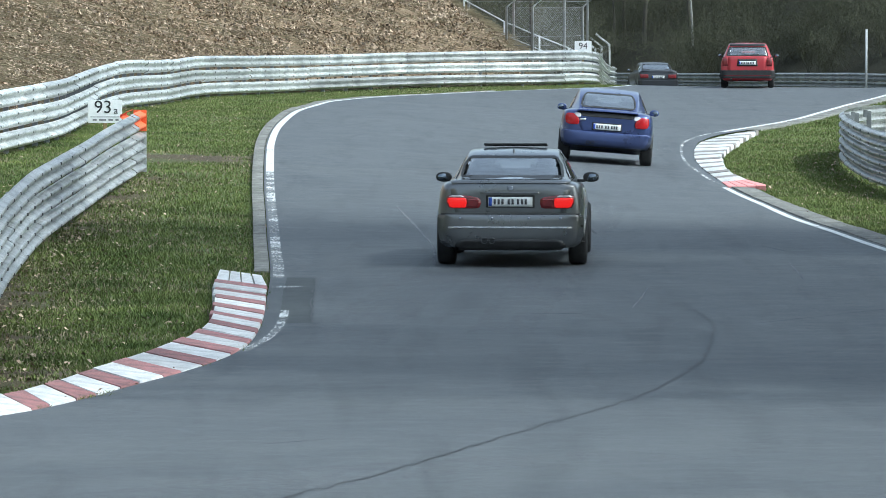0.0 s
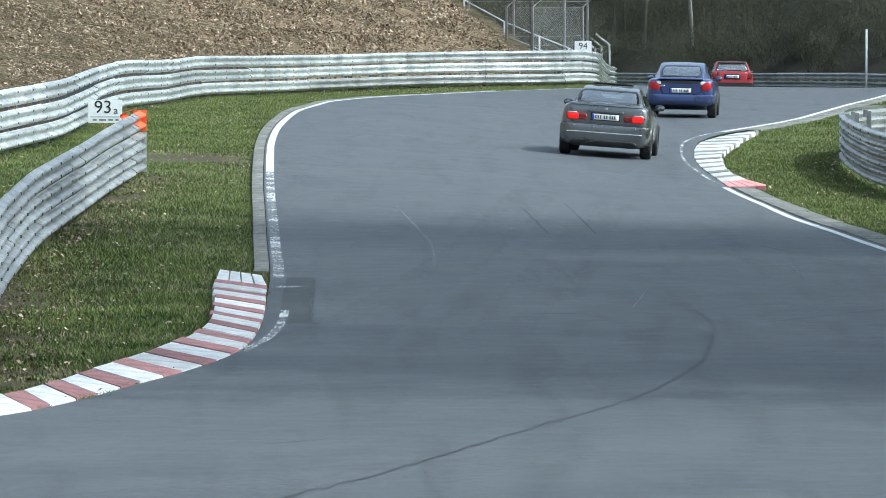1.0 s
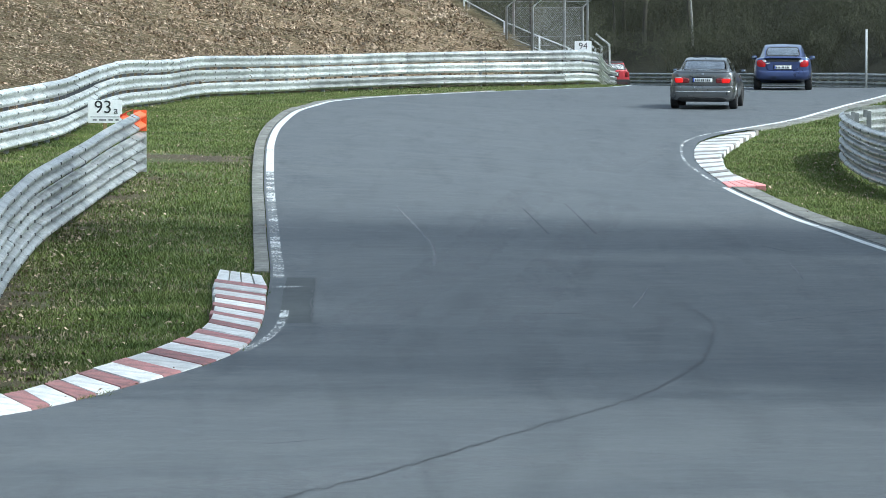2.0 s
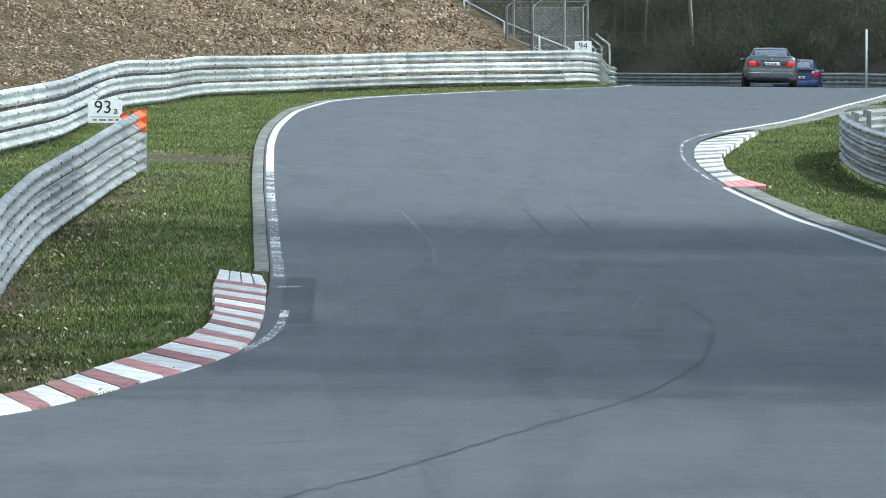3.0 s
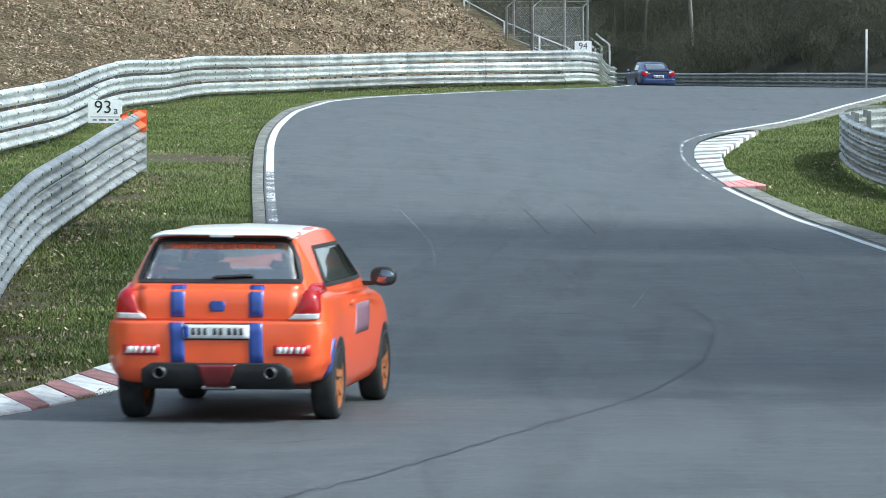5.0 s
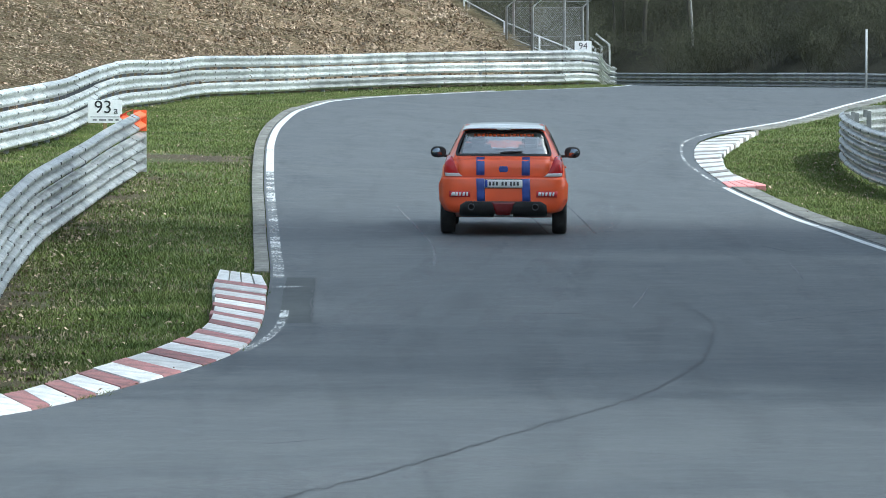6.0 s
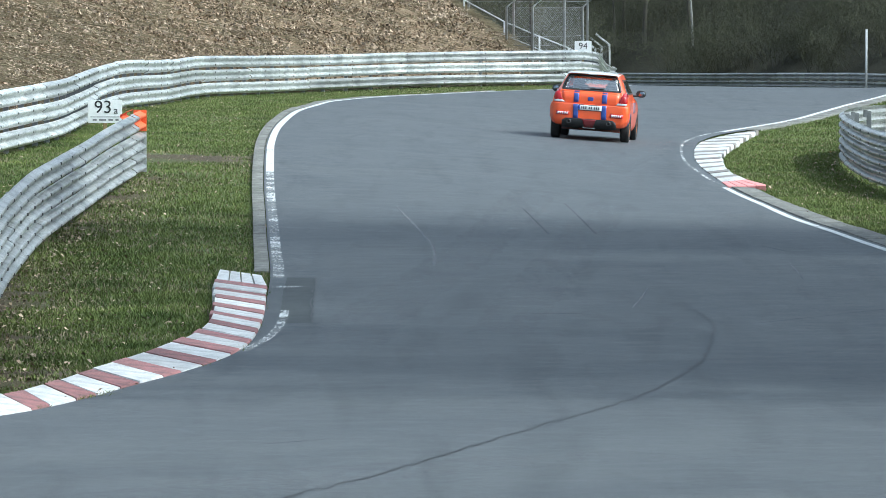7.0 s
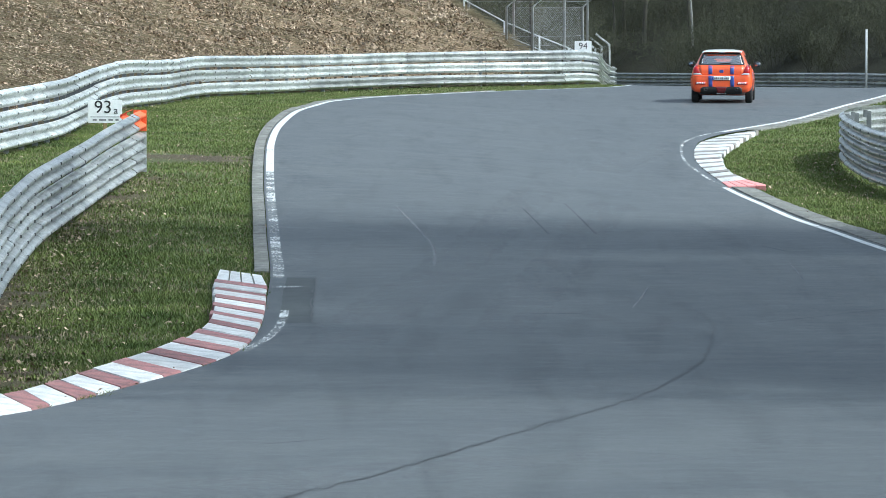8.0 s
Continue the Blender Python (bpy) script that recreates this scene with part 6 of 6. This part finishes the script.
def build_spruce(seed, height, at):
    """A tall conifer: whorls of drooping boughs thick with needles."""
    rng = random.Random(seed)
    g = np.random.default_rng(seed)
    root = thing("spruce", at, "tall dark green spruce beside the track, out of view", "tree", "roadside spruces")
    part("trunk", tube("trunk", [(0, 0, -0.4), (0.05, 0, height * 0.5), (0, 0.05, height)], [0.24, 0.14, 0.015], M["bark"], 9), root)
    runs, sprays = [], []
    z = 2.6
    while z < height - 0.4:
        r = (height - z) * 0.17 + 0.25
        for k in range(rng.choice((6, 7, 8))):
            a = rng.uniform(0, 2 * math.pi)
            ln = r * rng.uniform(0.7, 1.15)
            d = Vector((math.cos(a), math.sin(a), 0))
            pts = [Vector((0, 0, z)) + d * ln * f + Vector((0, 0, -0.22 * ln * f * f + 0.06 * ln * f)) for f in (0, 0.35, 0.7, 1.0)]
            runs.append((1, pts, [0.03, 0.022, 0.014, 0.005]))
            n = int(14 * ln) + 6
            f = g.uniform(0.15, 1.05, n)
            c = np.array([pts[0] + (pts[-1] - pts[0]) * q for q in f]) + g.normal(0, 0.10, (n, 3))
            sprays.append(c[:, None, :] + g.normal(0, 0.17, (n, 3, 3)) * np.array([1, 1, 0.5]))
        z += rng.uniform(0.32, 0.5)
    part("bough", limb_mesh("bough", runs, M["bark"], 4), root, "drooping boughs")
    part("needles", quick_mesh("needles", np.concatenate(sprays), M["needle"]), root, "dense dark needles")
    return root


build_grass()
build_litter()
build_wood()
# ---------- the cars' way ----------
def drive(car, length, rows, plate_back):
    """rows: seconds and where the rear plate is, on the ground; the car points along its way and lies on the road."""
    ts = np.array([r[0] for r in rows])
    p = np.array([r[1:3] for r in rows])
    t = np.arange(0, 8.0001, 0.1)

    def spline(v):
        h = np.diff(ts)
        slope = np.diff(v) / h
        m = np.empty_like(v)
        m[0], m[-1] = slope[0], slope[-1]
        m[1:-1] = (slope[:-1] * h[1:] + slope[1:] * h[:-1]) / (h[1:] + h[:-1])
        k = np.clip(np.searchsorted(ts, t, side="right") - 1, 0, len(h) - 1)
        u = (t - ts[k]) / h[k]
        return v[k] * (2 * u ** 3 - 3 * u ** 2 + 1) + h[k] * m[k] * (u ** 3 - 2 * u ** 2 + u) + v[k + 1] * (3 * u ** 2 - 2 * u ** 3) + h[k] * m[k + 1] * (u ** 3 - u ** 2)

    x, y = spline(p[:, 0]), spline(p[:, 1])
    way = np.radians(90 - spline(np.array([r[3] for r in rows], float)))
    out = []
    for i in range(len(t)):
        f = Vector((math.cos(way[i]), math.sin(way[i])))
        r = Vector((f.y, -f.x))
        mid = Vector((x[i], y[i])) + f * plate_back
        ends = [(a, gz(*(mid + f * a))) for a in (-1.25, 1.25)]
        sides = [(b, gz(*(mid + r * b))) for b in (-0.75, 0.75)]
        pitch = math.atan2(ends[1][1] - ends[0][1], 2.5)
        roll = math.atan2(sides[0][1] - sides[1][1], 1.5)
        z = (ends[0][1] + ends[1][1] + sides[0][1] + sides[1][1]) / 4
        m = Matrix.Translation((mid.x, mid.y, z)) @ Matrix.Rotation(way[i] - math.pi / 2, 4, "Z") @ Matrix.Rotation(pitch, 4, "X") @ Matrix.Rotation(roll, 4, "Y")
        out.append((t[i], m))
    walk(car, out)
    speed = np.hypot(np.gradient(x, t), np.gradient(y, t)).mean()
    for w in [c for c in car.children if c.name.split(".")[0] == "wheel"]:
        base = w.matrix_basis.copy()
        spin = []
        for i in range(121):
            spin.append((i / 15, base @ Matrix.Rotation(-radians(80) * i, 4, "X")))
        walk(w, spin)


# seconds, place of the rear plate, heading in degrees to the right of north
SALOON_WAY = [(0, 0.81, 65.15, 2.49), (0.5, 1.82, 82.84, 2.82), (1.0, 3.13, 106.56, 4.97), (1.5, 5.07, 130.3, 5.71), (1.7, 5.84, 137.17, 6.33), (2.8, 10.17, 173.74, 3.07), (3.0, 10.92, 181.03, 1.99), (3.5, 11.58, 201.81, -1.27), (4.0, 10.8, 218.16, -6.4), (4.5, 8.97, 233.21, -7.87), (4.7, 8.22, 238.74, -5.44), (5.0, 6.98, 246.11, -11.13), (5.5, 3.69, 256.79, -20.03), (6, -1.2, 266.91, -26.75), (7, -13.46, 286.59, -31.87), (8, -27.42, 307.73, -31.87)]
COUPE_WAY = [(0, 3.04, 102.64, 1.85), (0.5, 4.31, 124.96, 3.12), (1.0, 6.04, 138.52, 4.68), (1.5, 8.43, 152.48, 4.12), (1.7, 9.28, 157.94, 3.96), (2.8, 12.63, 192.79, 3.84), (3.4, 13.41, 211.87, 2.95), (3.9, 13.04, 225.38, 1.2), (4.5, 12.06, 240.59, -2.16), (4.7, 11.46, 245.19, -3.8), (5.0, 9.97, 252.19, -9.96), (5.5, 6.38, 263.25, -20.03), (6, 1.4, 274.29, -26.75), (7, -10.97, 293.97, -31.87), (8, -24.92, 315.11, -31.87)]
RED_WAY = [(0, 9.52, 170.14, 3.8), (0.5, 10.81, 191.73, 3.28), (1.0, 11.37, 213.87, -0.57), (1.5, 10.57, 234.14, -7.19), (2.0, 7.78, 249.98, -12.32), (2.5, 3.79, 261.77, -22.9), (3, -1.5, 271.89, -28.39), (4, -13.96, 292.11, -31.87), (6, -40.88, 335.32, -31.87), (8, -68.79, 379.45, -31.87)]
BLACK_WAY = [(0, 9.04, 228.61, -4.92), (0.2, 8.57, 236.9, -3.8), (0.4, 7.78, 244.27, -7.11), (1.0, 3.79, 260.48, -21.44), (1.5, -0.5, 269.68, -27.56), (2.5, -11.96, 289.36, -31.87), (4, -30.91, 318.77, -31.87), (8, -82.75, 397.82, -31.87)]
ORANGE_WAY = [(0, -63, -37, 40.86), (2.0, -35, -6.29, 40.86), (3.6, -16.2, 12.21, 37.67), (4.2, -9.6, 20.17, 25.95), (4.5, -6.2, 25.16, 14.77), (4.6, -4.75, 28.31, 9.38), (4.7, -3.11, 32.2, 12.51), (4.95, -1.94, 39.94, 8.4), (5.3, -0.56, 51.73, 4.03), (5.8, 0.61, 66.08, 0.75), (6, 0.81, 73.11, 1.26), (6.5, 1.61, 93.72, 3.97), (7, 3.13, 117.55, 5.7), (7.5, 5.42, 136.43, 6.07), (8, 7.82, 152.78, 4.92)]


def motions():
    drive(saloon, 4.49, SALOON_WAY, 2.17)
    drive(coupe, 4.04, COUPE_WAY, 1.95)
    drive(red_car, 3.98, RED_WAY, 1.95)
    drive(black_car, 4.3, BLACK_WAY, 2.1)
    drive(orange_car, 3.85, ORANGE_WAY, 1.86)
motions()
